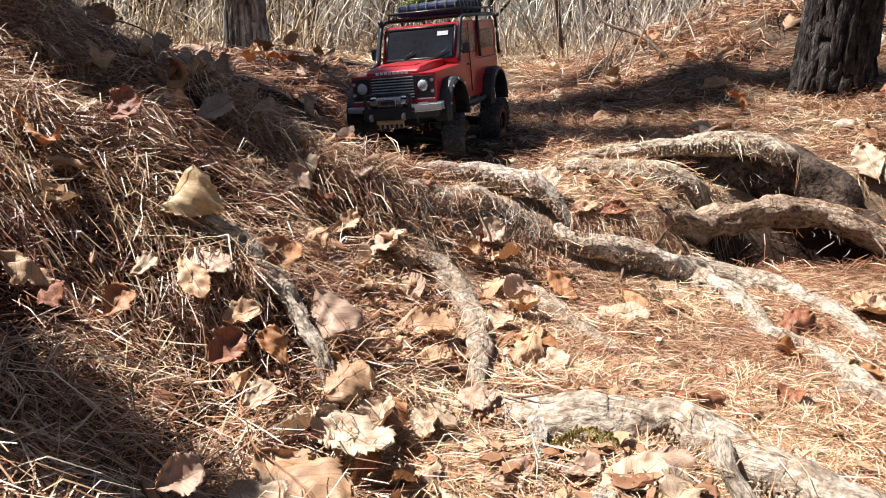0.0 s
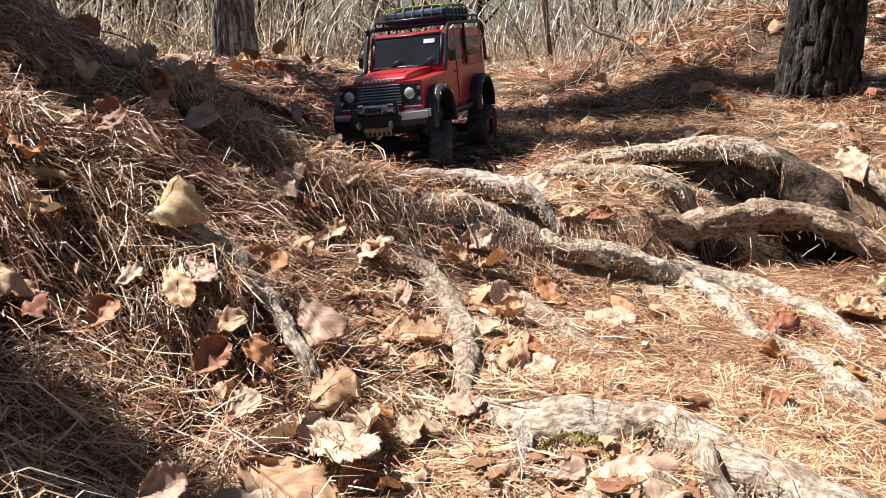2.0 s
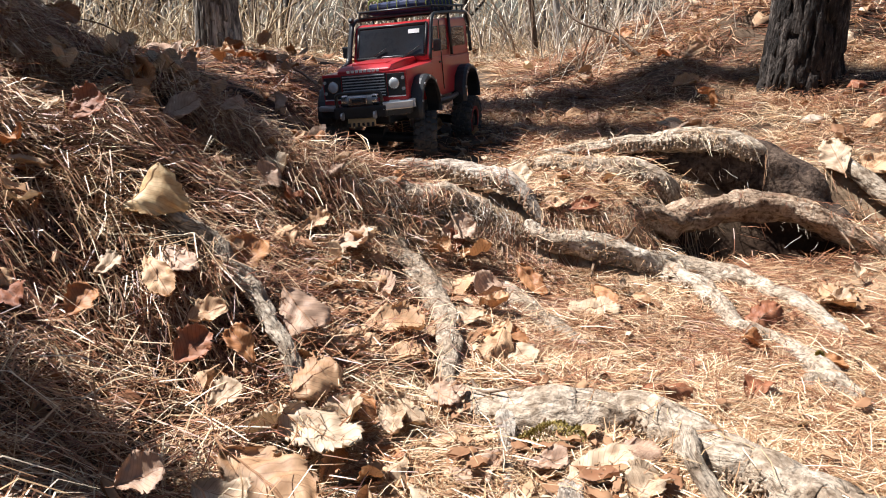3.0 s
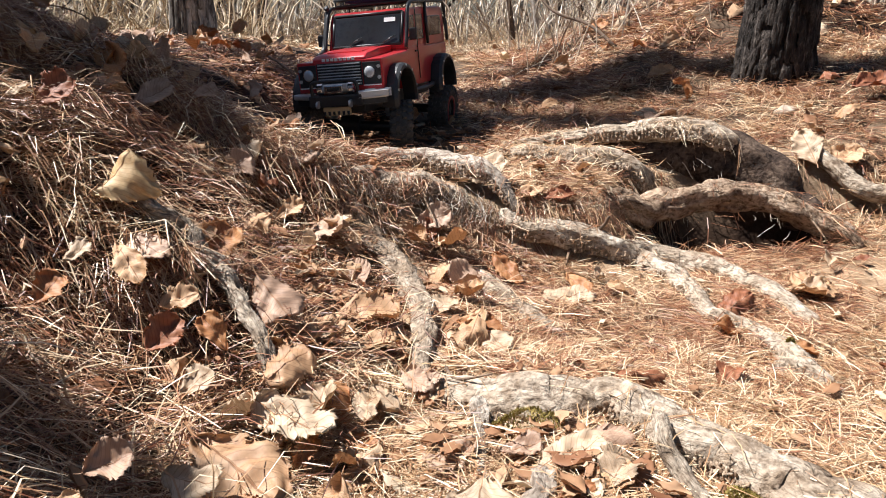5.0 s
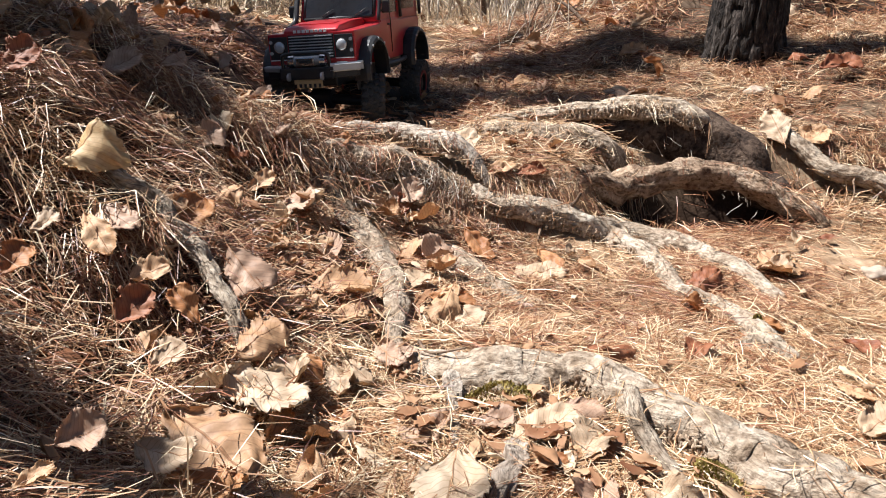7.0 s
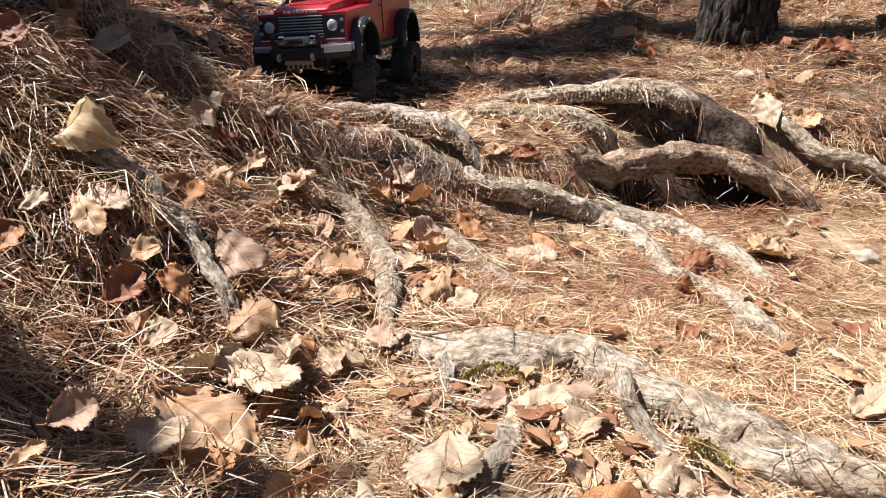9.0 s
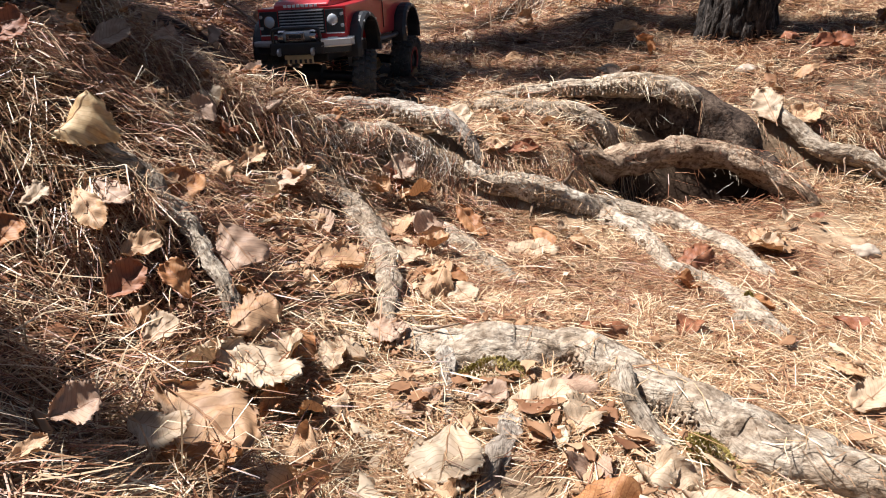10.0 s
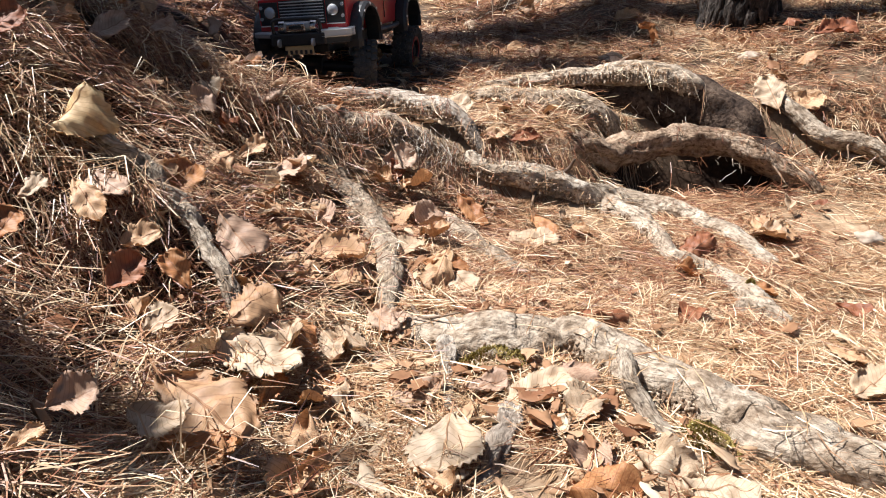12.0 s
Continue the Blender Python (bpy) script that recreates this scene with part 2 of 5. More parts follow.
def slope(x, y):
    """The height of the ground without its small bumps."""
    x, y = np.asarray(x, float), np.asarray(y, float)
    edge = 1.32 + 0.26 * rise((x - 0.40) / 0.04) - 0.07 * rise((-x - 0.09) / 0.04)
    z = 0.033 + 0.11 * rise((y - edge) / 0.03)
    soft = 0.066 + 0.052 * rise((1.22 - y) / 0.05)
    z = z + 0.30 * rise((-x - 0.265 - 0.05 * (y - 0.9)) / soft) * (1 - rise((x + 0.075) / 0.022) * rise((1.22 - y) / 0.05)) * np.exp(-np.maximum(y - 1.35, 0) ** 2 / 1.3) * rise((y + 0.5) / 0.12)
    z = z + 0.19 * rise((x - 0.66) / 0.115) * rise((y - 1.85) / 0.13) * np.exp(-np.maximum(y - 2.8, 0) ** 2 / 4.6)
    for a, b, s, h in MOUNDS:
        z = z + h * np.exp(-((x - a) ** 2 + (y - b) ** 2) / (2 * s * s))
    z = z - 0.030 * np.exp(-((x + 0.05) / 0.20) ** 2 - ((y - 1.92) / 0.26) ** 2)
    z = z - 0.090 * np.exp(-((x - 0.60) / 0.17) ** 4 - ((y - 1.485) / 0.060) ** 4)
    z = z - 0.035 * np.exp(-((x - 0.58) / 0.12) ** 2 - ((y - 1.56) / 0.04) ** 2)
    far = np.maximum(y - 16, 0)
    return z - 0.030 * far + 0.1 * value_noise(x, y, 3.0, 5) * rise((y - 6) / 1.0)


def ground(x, y):
    x, y = np.asarray(x, float), np.asarray(y, float)
    calm = 1 - 0.6 * rise((y - 3) / 0.5)
    bank = rise((-x - 0.16) / 0.03) * rise((1.9 - y) / 0.15)
    tussock = bank * (0.020 * value_noise(x, y, 0.095, 6) + 0.008 * value_noise(x, y, 0.045, 7))
    far_bank = rise((x - 0.45) / 0.1) * rise((y - 2.15) / 0.15) * rise((6.0 - y) / 0.4)
    tussock = tussock + far_bank * (0.058 * value_noise(x, y, 0.30, 8) + 0.030 * value_noise(x, y, 0.13, 9))
    return slope(x, y) + tussock + calm * (0.007 * value_noise(x, y, 0.085, 1) + 0.0035 * value_noise(x, y, 0.03, 2))


def ground_at(x, y):
    return float(ground(np.array([x]), np.array([y]))[0])


# ---------- ground ----------
def build_ground():
    def axis(near_lo, near_hi, step, far_lo, far_hi, grow):
        core = list(np.arange(near_lo, near_hi + step / 2, step))
        d, hi = step, [core[-1]]
        while hi[-1] < far_hi:
            d *= grow
            hi.append(hi[-1] + d)
        d, lo = step, [core[0]]
        while lo[-1] > far_lo:
            d *= grow
            lo.append(lo[-1] - d)
        return np.array(lo[:0:-1] + core + hi[1:])

    xs = axis(-0.65, 1.1, 0.009, -220, 220, 1.07)
    ys = axis(0.35, 1.95, 0.008, -60, 320, 1.05)
    gx, gy = np.meshgrid(xs, ys)
    z = ground(gx, gy)
    near = np.exp(-np.maximum(gy - 1.8, 0) ** 2)
    z = z + near * (0.0022 * value_noise(gx, gy, 0.012, 3) + 0.0012 * value_noise(gx, gy, 0.006, 4))
    nx, ny = len(xs), len(ys)
    k = np.arange(nx * ny).reshape(ny, nx)
    quads = np.stack([k[:-1, :-1], k[:-1, 1:], k[1:, 1:], k[1:, :-1]], -1).reshape(-1, 4)
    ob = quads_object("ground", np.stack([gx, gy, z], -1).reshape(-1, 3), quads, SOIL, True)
    humus_and_shade = ob.data.attributes.new("humus_and_shade", "FLOAT", "POINT")
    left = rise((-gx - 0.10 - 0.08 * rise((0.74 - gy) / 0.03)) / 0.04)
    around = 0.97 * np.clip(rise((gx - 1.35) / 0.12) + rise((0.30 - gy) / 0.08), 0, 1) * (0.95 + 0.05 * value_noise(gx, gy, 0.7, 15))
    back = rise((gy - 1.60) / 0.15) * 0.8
    # recess under the large roots: its shade is put into the soil's colour
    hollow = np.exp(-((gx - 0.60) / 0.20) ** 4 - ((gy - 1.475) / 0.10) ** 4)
    humus_and_shade.data.foreach_set("value", np.clip(left + back + hollow + around, 0, 0.97 + 0.03 * value_noise(gx, gy, 0.5, 16)).ravel().astype(np.float32))
    tagged(ob, "sandy brown forest soil on a stepped slope", "ground", kind="structure")


build_ground()


# ---------- roots ----------
def curve_through(points, steps):
    """Points on a smooth line through the given ones; any number of values a point."""
    p = np.array(points, float)
    p = np.vstack([2 * p[0] - p[1], p, 2 * p[-1] - p[-2]])
    out = []
    for i in range(1, len(p) - 2):
        for s in np.linspace(0, 1, steps, endpoint=False):
            a, b, c, d = p[i - 1], p[i], p[i + 1], p[i + 2]
            out.append(0.5 * (2 * b + (c - a) * s + (2 * a - 5 * b + 4 * c - d) * s * s + (3 * b - a - 3 * c + d) * s ** 3))
    out.append(p[-2])
    return np.array(out)


def tube(line, radii, sides, rough=0.0, seed=0, flat=1.0, ridges=0):
    """Verts and faces of a tapering, knobbly tube along a line."""
    line = np.asarray(line, float)
    verts, faces = [], []
    ways = np.gradient(line, axis=0)
    run = np.concatenate([[0], np.cumsum(np.linalg.norm(np.diff(line, axis=0), axis=1))])
    for i, (p, w) in enumerate(zip(line, ways)):
        w = Vector(w).normalized()
        side = w.cross(Vector((0, 0, 1)))
        side = side.normalized() if side.length > 0.05 else Vector((1, 0, 0))
        up = side.cross(w).normalized()
        for k in range(sides):
            a = 2 * math.pi * k / sides
            r = radii[i]
            if rough:
                v = Vector((math.cos(a) * 1.3 + seed * 7.1, math.sin(a) * 1.3, run[i] / max(radii) * 0.45))
                r *= 1 + rough * noise.noise(v) + rough * 0.55 * noise.noise(v * 2.7)
                if ridges:
                    r *= 1 + 0.10 * noise.noise(Vector((math.cos(a) * ridges + seed, math.sin(a) * ridges, run[i] / max(radii) * 0.25)))
            verts.append(Vector(p) + side * (math.cos(a) * r) + up * (math.sin(a) * r * flat))
    n = len(line)
    for i in range(n - 1):
        for k in range(sides):
            a, b = i * sides + k, i * sides + (k + 1) % sides
            faces.append((a, b, b + sides, a + sides))
    faces.append(tuple(range(sides))[::-1])
    faces.append(tuple(range((n - 1) * sides, n * sides)))
    return verts, faces


# each root: x, y, lift of its middle over the ground, radius
ROOT_LINES = []
SOIL_ROOTS = []


def add_root(label, points, mat=ROOT, forks=(), rough=0.30, flat=0.9, steps=14, fork_mat=None, fork_flat=0.9, fork_rough=None):
    thing = tagged(new("tree_root"), label, "root", "roots across the path")
    first = points[0]
    base = Vector((first[0], first[1], float(slope(first[0], first[1]))))
    thing.location = base
    for i, pts in enumerate((points, *forks)):
        c = curve_through(pts, steps)
        z = slope(c[:, 0], c[:, 1]) + c[:, 2]
        line = np.stack([c[:, 0], c[:, 1], z], 1)
        wob = 0.25 * c[:, 3].mean()
        line[:, 0] += wob * value_noise(np.arange(len(c)) * 0.11, np.zeros(len(c)), 1.0, 11 + i)
        line[:, 2] += 0.5 * wob * value_noise(np.arange(len(c)) * 0.16, np.ones(len(c)), 1.0, 21 + i)
        radii = np.maximum(c[:, 3], 0.002)
        radii[0] *= 0.5
        radii[-1] *= 0.4
        v, f = tube(line, radii, 32, rough if i == 0 or fork_rough is None else fork_rough, len(ROOT_LINES) + 1, flat if i == 0 else fork_flat, 5)
        ob = mesh_object("main_root" if i == 0 else "side_root", [p - base for p in v], f, mat if i == 0 else fork_mat or mat, True, thing)
        run = np.concatenate([[0], np.cumsum(np.linalg.norm(np.diff(line, axis=0), axis=1))]) / 0.02
        layer = ob.data.uv_layers.new(name="UVMap")
        for face in ob.data.polygons:
            wrap = len(face.vertices) == 4
            ks = [vi % 32 for vi in face.vertices]
            for li, vi, k in zip(face.loop_indices, face.vertices, ks):
                u = k / 32
                if wrap and 31 in ks and k == 0:
                    u = 1.0
                layer.data[li].uv = (u, run[min(vi // 32, len(run) - 1)])
        # rootlets that leave it
        rng = random.Random(len(ROOT_LINES))
        for _ in range(1 if i == 0 and radii.max() > 0.018 else 0):
            k = rng.randrange(len(line) // 5, len(line) * 4 // 5)
            side = rng.choice((-1, 1))
            p, r = line[k], radii[k]
            pts = [p + np.array((side * r * 0.6, -r * 0.3, 0)), p + np.array((side * r * 1.3, -r * 0.9, -r * 0.3)),
                   p + np.array((side * r * 1.7, -r * 2.0, -r * 0.9)), p + np.array((side * r * 2.2, -r * 3.0, -r * 1.8))]
            bl = curve_through(pts, 4)
            v, f = tube(bl, np.linspace(r * 0.13, r * 0.05, len(bl)), 7, 0.2, 3)
            mesh_object("rootlet", [q - base for q in v], f, ROOT_BROWN, True, thing)
        ROOT_LINES.append((line, radii))


add_root("thick grey weathered root lying across the slope", [
    (0.030, 0.838, -0.005, 0.0150), (0.080, 0.795, -0.007, 0.0282), (0.127, 0.777, -0.007, 0.0326), (0.175, 0.780, -0.005, 0.0308),
    (0.216, 0.773, 0.003, 0.0299), (0.239, 0.731, 0.003, 0.0308), (0.259, 0.685, 0.004, 0.0326), (0.281, 0.671, 0.004, 0.0317),
    (0.307, 0.628, 0.004, 0.0299), (0.335, 0.597, 0.005, 0.0289), (0.363, 0.572, 0.006, 0.0270), (0.407, 0.542, 0.006, 0.0270),
    (0.450, 0.515, 0.004, 0.0243)],
    forks=[[(0.229, 0.690, 0.036, 0.0070), (0.225, 0.655, 0.030, 0.0084), (0.229, 0.637, 0.020, 0.0084), (0.236, 0.617, 0.011, 0.0080),
            (0.243, 0.595, 0.005, 0.0080), (0.245, 0.567, 0.000, 0.0070), (0.246, 0.555, -0.006, 0.0055)]], rough=0.26)
add_root("grey weathered root running down the slope and forking", [
    (0.160, 1.345, -0.004, 0.016), (0.172, 1.322, 0.004, 0.018), (0.236, 1.311, 0.006, 0.024), (0.312, 1.312, 0.006, 0.026),
    (0.370, 1.308, 0.005, 0.023), (0.411, 1.250, 0.007, 0.020), (0.422, 1.185, 0.006, 0.016), (0.419, 1.107, 0.006, 0.014),
    (0.443, 1.060, 0.006, 0.012), (0.473, 1.013, 0.005, 0.013), (0.474, 0.943, 0.005, 0.018), (0.485, 0.868, 0.001, 0.011)],
    forks=[[(0.345, 1.335, 0.004, 0.017), (0.415, 1.352, 0.008, 0.020), (0.484, 1.305, 0.006, 0.020), (0.525, 1.236, 0.004, 0.018),
            (0.552, 1.166, 0.002, 0.015), (0.566, 1.080, -0.003, 0.010)],
           [(0.474, 0.955, 0.004, 0.010), (0.452, 0.925, 0.002, 0.009), (0.440, 0.900, -0.003, 0.006)]])
add_root("gnarled grey root winding down between dry leaves", [
    (-0.086, 1.290, 0.004, 0.015), (-0.073, 1.264, 0.012, 0.018), (-0.057, 1.240, 0.013, 0.020), (-0.035, 1.208, 0.014, 0.022),
    (-0.009, 1.147, 0.015, 0.022), (0.012, 1.063, 0.014, 0.016), (0.018, 0.946, 0.012, 0.014), (0.015, 0.860, 0.008, 0.011),
    (0.012, 0.835, 0.000, 0.007)], rough=0.42)
add_root("thin grey root on the bank beside pine needles", [
    (-0.330, 0.965, 0.010, 0.008), (-0.306, 0.940, 0.050, 0.008), (-0.280, 0.912, 0.058, 0.010), (-0.250, 0.926, 0.056, 0.008),
    (-0.226, 0.896, 0.058, 0.009), (-0.200, 0.880, 0.054, 0.010), (-0.170, 0.836, 0.050, 0.008), (-0.146, 0.800, 0.042, 0.008),
    (-0.131, 0.775, 0.014, 0.006)], ROOT, rough=0.7)
add_root("short grey root half buried in needles", [
    (0.100, 1.240, -0.006, 0.012), (0.112, 1.216, 0.002, 0.014), (0.136, 1.130, 0.004, 0.016), (0.166, 1.053, 0.002, 0.015),
    (0.200, 0.980, -0.006, 0.009)])
add_root("broken grey root stub among leaves", [
    (0.121, 0.648, -0.006, 0.008), (0.118, 0.634, 0.004, 0.011), (0.110, 0.610, 0.005, 0.011), (0.100, 0.585, 0.003, 0.011),
    (0.090, 0.560, -0.002, 0.010), (0.078, 0.535, -0.008, 0.008)], ROOT_PALE, rough=0.45)
add_root("pale side root running down under a bleached leaf", [
    (0.078, 0.782, 0.000, 0.007), (0.073, 0.764, 0.006, 0.0095), (0.072, 0.740, 0.003, 0.0085), (0.067, 0.705, 0.000, 0.0065),
    (0.066, 0.670, 0.000, 0.006), (0.069, 0.640, -0.001, 0.0055), (0.072, 0.610, -0.006, 0.004)], ROOT_PALE, rough=0.4)
add_root("smooth brown root leaving the bank", [
    (0.790, 1.635, 0.020, 0.014), (0.800, 1.615, 0.026, 0.016), (0.827, 1.560, 0.040, 0.018), (0.868, 1.520, 0.042, 0.019),
    (0.913, 1.500, 0.044, 0.019), (0.953, 1.470, 0.031, 0.018), (0.990, 1.420, 0.010, 0.014)], ROOT)
add_root("heavy brown root spanning a hollow under the log", [
    (0.310, 1.390, -0.030, 0.016), (0.330, 1.402, -0.012, 0.020), (0.399, 1.440, 0.024, 0.027), (0.458, 1.470, 0.109, 0.029),
    (0.533, 1.480, 0.159, 0.030), (0.619, 1.480, 0.156, 0.029), (0.687, 1.460, 0.133, 0.026), (0.740, 1.425, 0.050, 0.019),
    (0.785, 1.385, -0.014, 0.012)], ROOT_BROWN, rough=0.45)
add_root("swollen root crown with a rough grey face", [
    (0.165, 1.660, 0.004, 0.014), (0.184, 1.640, 0.010, 0.016), (0.245, 1.600, 0.008, 0.027), (0.317, 1.570, 0.006, 0.033),
    (0.388, 1.550, 0.010, 0.034), (0.425, 1.540, 0.027, 0.028), (0.455, 1.535, 0.041, 0.014)], ROOT)
# the side root below the pale top has its shade painted in
add_root("large pale-topped root, its underside coloured as shaded, over a hollow", [
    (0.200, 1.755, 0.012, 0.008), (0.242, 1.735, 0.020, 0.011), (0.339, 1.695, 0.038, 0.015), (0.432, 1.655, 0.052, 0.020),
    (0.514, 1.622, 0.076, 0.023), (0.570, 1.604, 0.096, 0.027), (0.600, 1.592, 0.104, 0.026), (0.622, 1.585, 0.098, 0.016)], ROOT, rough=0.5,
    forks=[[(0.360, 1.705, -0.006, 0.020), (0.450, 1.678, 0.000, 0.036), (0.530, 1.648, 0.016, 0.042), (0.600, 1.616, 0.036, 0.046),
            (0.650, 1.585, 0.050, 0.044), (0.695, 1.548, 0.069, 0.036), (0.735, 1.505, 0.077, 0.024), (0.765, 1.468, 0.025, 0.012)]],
    fork_mat=ROOT_SHADED, fork_flat=1.25, fork_rough=0.22)
add_root("bleached pale root along the edge of the step", [
    (-0.077, 1.450, 0.034, 0.010), (-0.027, 1.450, 0.032, 0.017), (0.032, 1.450, 0.030, 0.021), (0.087, 1.402, 0.031, 0.021),
    (0.136, 1.372, 0.034, 0.017), (0.168, 1.345, 0.014, 0.012), (0.188, 1.325, -0.012, 0.007)], ROOT_PALE, rough=0.35)
add_root("stout grey root forming the step's edge", [
    (-0.141, 1.306, -0.012, 0.010), (-0.125, 1.318, -0.006, 0.014), (-0.070, 1.340, 0.008, 0.021), (-0.002, 1.356, 0.006, 0.025),
    (0.055, 1.360, 0.003, 0.023), (0.096, 1.350, -0.006, 0.015), (0.116, 1.342, -0.016, 0.009)], ROOT, rough=0.55)


def root_clearance(x, y):
    """For arrays of places: how far outside the nearest root they lie, in its radii."""
    best = np.full(len(x), 9.0)
    for line, radii in ROOT_LINES:
        for (px, py, _), r in zip(line[::3], radii[::3]):
            best = np.minimum(best, np.hypot(x - px, y - py) / r)
    return best

# ---------- trees ----------
def trunk_mesh(height, r0, r1, flare, seed, lean=(0, 0), sides=110, plate=0.16):
    """A pine trunk with plates of bark, split by deep furrows, and a flared foot."""
    verts, faces = [], []
    levels = list(np.linspace(-0.12, 0.7, 120)) + list(np.linspace(0.75, height, 40))
    for z in levels:
        h = max(z, 0) / height
        r = r0 + (r1 - r0) * h + flare * math.exp(-max(z, -0.05) / 0.09)
        for k in range(sides):
            a = 2 * math.pi * k / sides
            v = Vector((math.cos(a) * 3.4 + seed * 5.3, math.sin(a) * 3.4, z * 7.0))
            cell = noise.voronoi(v * 1.25)[0]
            crack = min(1.0, (cell[1] - cell[0]) * 3.2)
            lobes = 1 + 0.05 * math.sin(3 * a + seed) + 0.2 * flare / r0 * math.exp(-max(z, 0) / 0.06) * math.sin(5 * a + seed * 2)
            rr = r * lobes * (1 - plate * (1 - crack) + 0.05 * noise.noise(v * 2.2))
            verts.append((math.cos(a) * rr + lean[0] * z, math.sin(a) * rr + lean[1] * z, z))
    n = len(levels)
    for i in range(n - 1):
        for k in range(sides):
            a, b = i * sides + k, i * sides + (k + 1) % sides
            faces.append((a, b, b + sides, a + sides))
    faces.append(tuple(range((n - 1) * sides, n * sides)))
    return verts, faces


def limb_lines(rng, height, reach, count, low):
    """Lines of limbs that leave a trunk and rise outwards."""
    out = []
    for i in range(count):
        z = low + (height - low) * (i + rng.random()) / count
        a = rng.random() * 2 * math.pi
        l = reach * (1.15 - (z - low) / (height - low)) * rng.uniform(0.6, 1.0)
        pts = []
        for s in np.linspace(0, 1, 6):
            pts.append((math.cos(a) * l * s + rng.uniform(-.05, .05) * s, math.sin(a) * l * s + rng.uniform(-.05, .05) * s,
                        z + l * 0.25 * s - 0.15 * l * s * s))
        out.append(pts)
    return out


def bark_plates(thing, height, r0, r1, flare, lean, seed, mat):
    """Loose plates of bark, one mesh each, on the lower trunk."""
    rng = random.Random(seed * 31)
    a0 = 0.0
    while a0 < 2 * math.pi:
        wide = rng.uniform(0.20, 0.36)
        z = rng.uniform(-0.05, 0.03)
        while z < 0.62:
            tall = rng.uniform(0.05, 0.17)
            verts, faces = [], []
            nu, nv = 6, 9
            skew = rng.uniform(-0.16, 0.16)
            proud = rng.uniform(0.035, 0.085)
            for j in range(nv + 1):
                for i in range(nu + 1):
                    u, v = i / nu, j / nv
                    edge = min(u, 1 - u, v, 1 - v)
                    zz = z + tall * (v + 0.05 * noise.noise(Vector((u * 3, seed, z * 40))))
                    a = a0 + wide * (u * 0.9 + 0.05) + skew * (v - 0.5) + 0.11 * noise.noise(Vector((v * 3 + z * 30, a0 * 9 + u * 2, seed)))
                    r = r0 + (r1 - r0) * max(zz, 0) / height + flare * math.exp(-max(zz, -0.05) / 0.09)
                    r *= 0.965 + (proud + 0.045 * noise.noise(Vector((a * 12, zz * 60, seed)))) * min(1, edge * 5) + 0.02 * noise.noise(Vector((a * 30, zz * 160, 3)))
                    verts.append((math.cos(a) * r + lean[0] * zz, math.sin(a) * r + lean[1] * zz, zz))
            for j in range(nv):
                for i in range(nu):
                    k = j * (nu + 1) + i
                    faces.append((k, k + 1, k + nu + 2, k + nu + 1))
            mesh_object("bark_plate", verts, faces, mat, True, thing)
            z += tall * rng.uniform(0.98, 1.12)
        a0 += wide


def pine(name, label, x, y, height, r0, r1, flare, seed, mat, lean=(0, 0), limbs=0, reach=1.2, low=2.0, tufts=0, plates=False):
    rng = random.Random(seed)
    thing = tagged(new(name), label, "tree", "pines beside the path")
    thing.location = (x, y, ground_at(x, y) - 0.01)
    v, f = trunk_mesh(height, r0, r1, flare, seed, lean)
    mesh_object("trunk", v, f, mat, True, thing)
    if plates:
        bark_plates(thing, height, r0, r1, flare, lean, seed, mat)
    clumps_v, clumps_q = [], []
    for pts in limb_lines(rng, height, reach, limbs, low):
        line = curve_through([(p[0] + lean[0] * p[2], p[1] + lean[1] * p[2], p[2]) for p in pts], 3)
        v, f = tube(line, np.linspace(0.025, 0.006, len(line)), 7, 0.2, seed)
        mesh_object("limb", v, f, mat, True, thing)
        for _ in range(tufts):
            c = Vector(line[rng.randrange(len(line) // 3, len(line))]) + Vector((rng.gauss(0, .12), rng.gauss(0, .12), rng.gauss(0, .08)))
            for _ in range(34):
                w = Vector((rng.gauss(0, 1), rng.gauss(0, 1), rng.gauss(0.3, 1))).normalized() * rng.uniform(0.06, 0.11)
                s = w.cross(Vector((rng.gauss(0, 1), rng.gauss(0, 1), rng.gauss(0, 1)))).normalized() * 0.0016
                k = len(clumps_v)
                clumps_v += [c - s, c + s, c + w + s * 0.4, c + w - s * 0.4]
                clumps_q.append((k, k + 1, k + 2, k + 3))
    if clumps_v:
        crown = quads_object("crown", np.array(clumps_v), np.array(clumps_q), GREEN)
        crown.parent = thing
    return thing


GREEN = material("green_needles", [(0.02, 0.04, 0.012), (0.05, 0.085, 0.025), (0.09, 0.13, 0.04)], 8, rough=0.5, bump=0, spread="island",
                 vary=0.6)
pine("pine_tree", "rough-barked pine trunk standing on the needle-covered bank", 0.965, 2.26, 7.5, 0.093, 0.05, 0.012, 3, BARK, (0.02, 0.0), plates=True)
pine("pine_tree", "grey-barked pine trunk beside tall dry grass", -0.955, 3.85, 7.5, 0.092, 0.05, 0.012, 8, BARK_PALE, (-0.02, 0.0), plates=True)
# pines beyond the bank, whose shadows fall across the path
pine("pine_tree", "short-limbed pine on the bank", -2.5, 1.86, 3.43, 0.15, 0.13, 0.03, 14, BARK, (0.0, 0.0), 4, 0.2, 2.31, 6)
pine("pine_tree", "knotty pine on the near side of the bank", -2.2, 1.60, 2.82, 0.10, 0.09, 0.03, 19, BARK, (0.0, 0.0), 4, 0.2, 2.22, 6)
pine("pine_tree", "stout pine at the edge of the bank", -2.6, 2.06, 3.72, 0.16, 0.13, 0.03, 15, BARK, (0.0, 0.0), 4, 0.2, 2.69, 6)
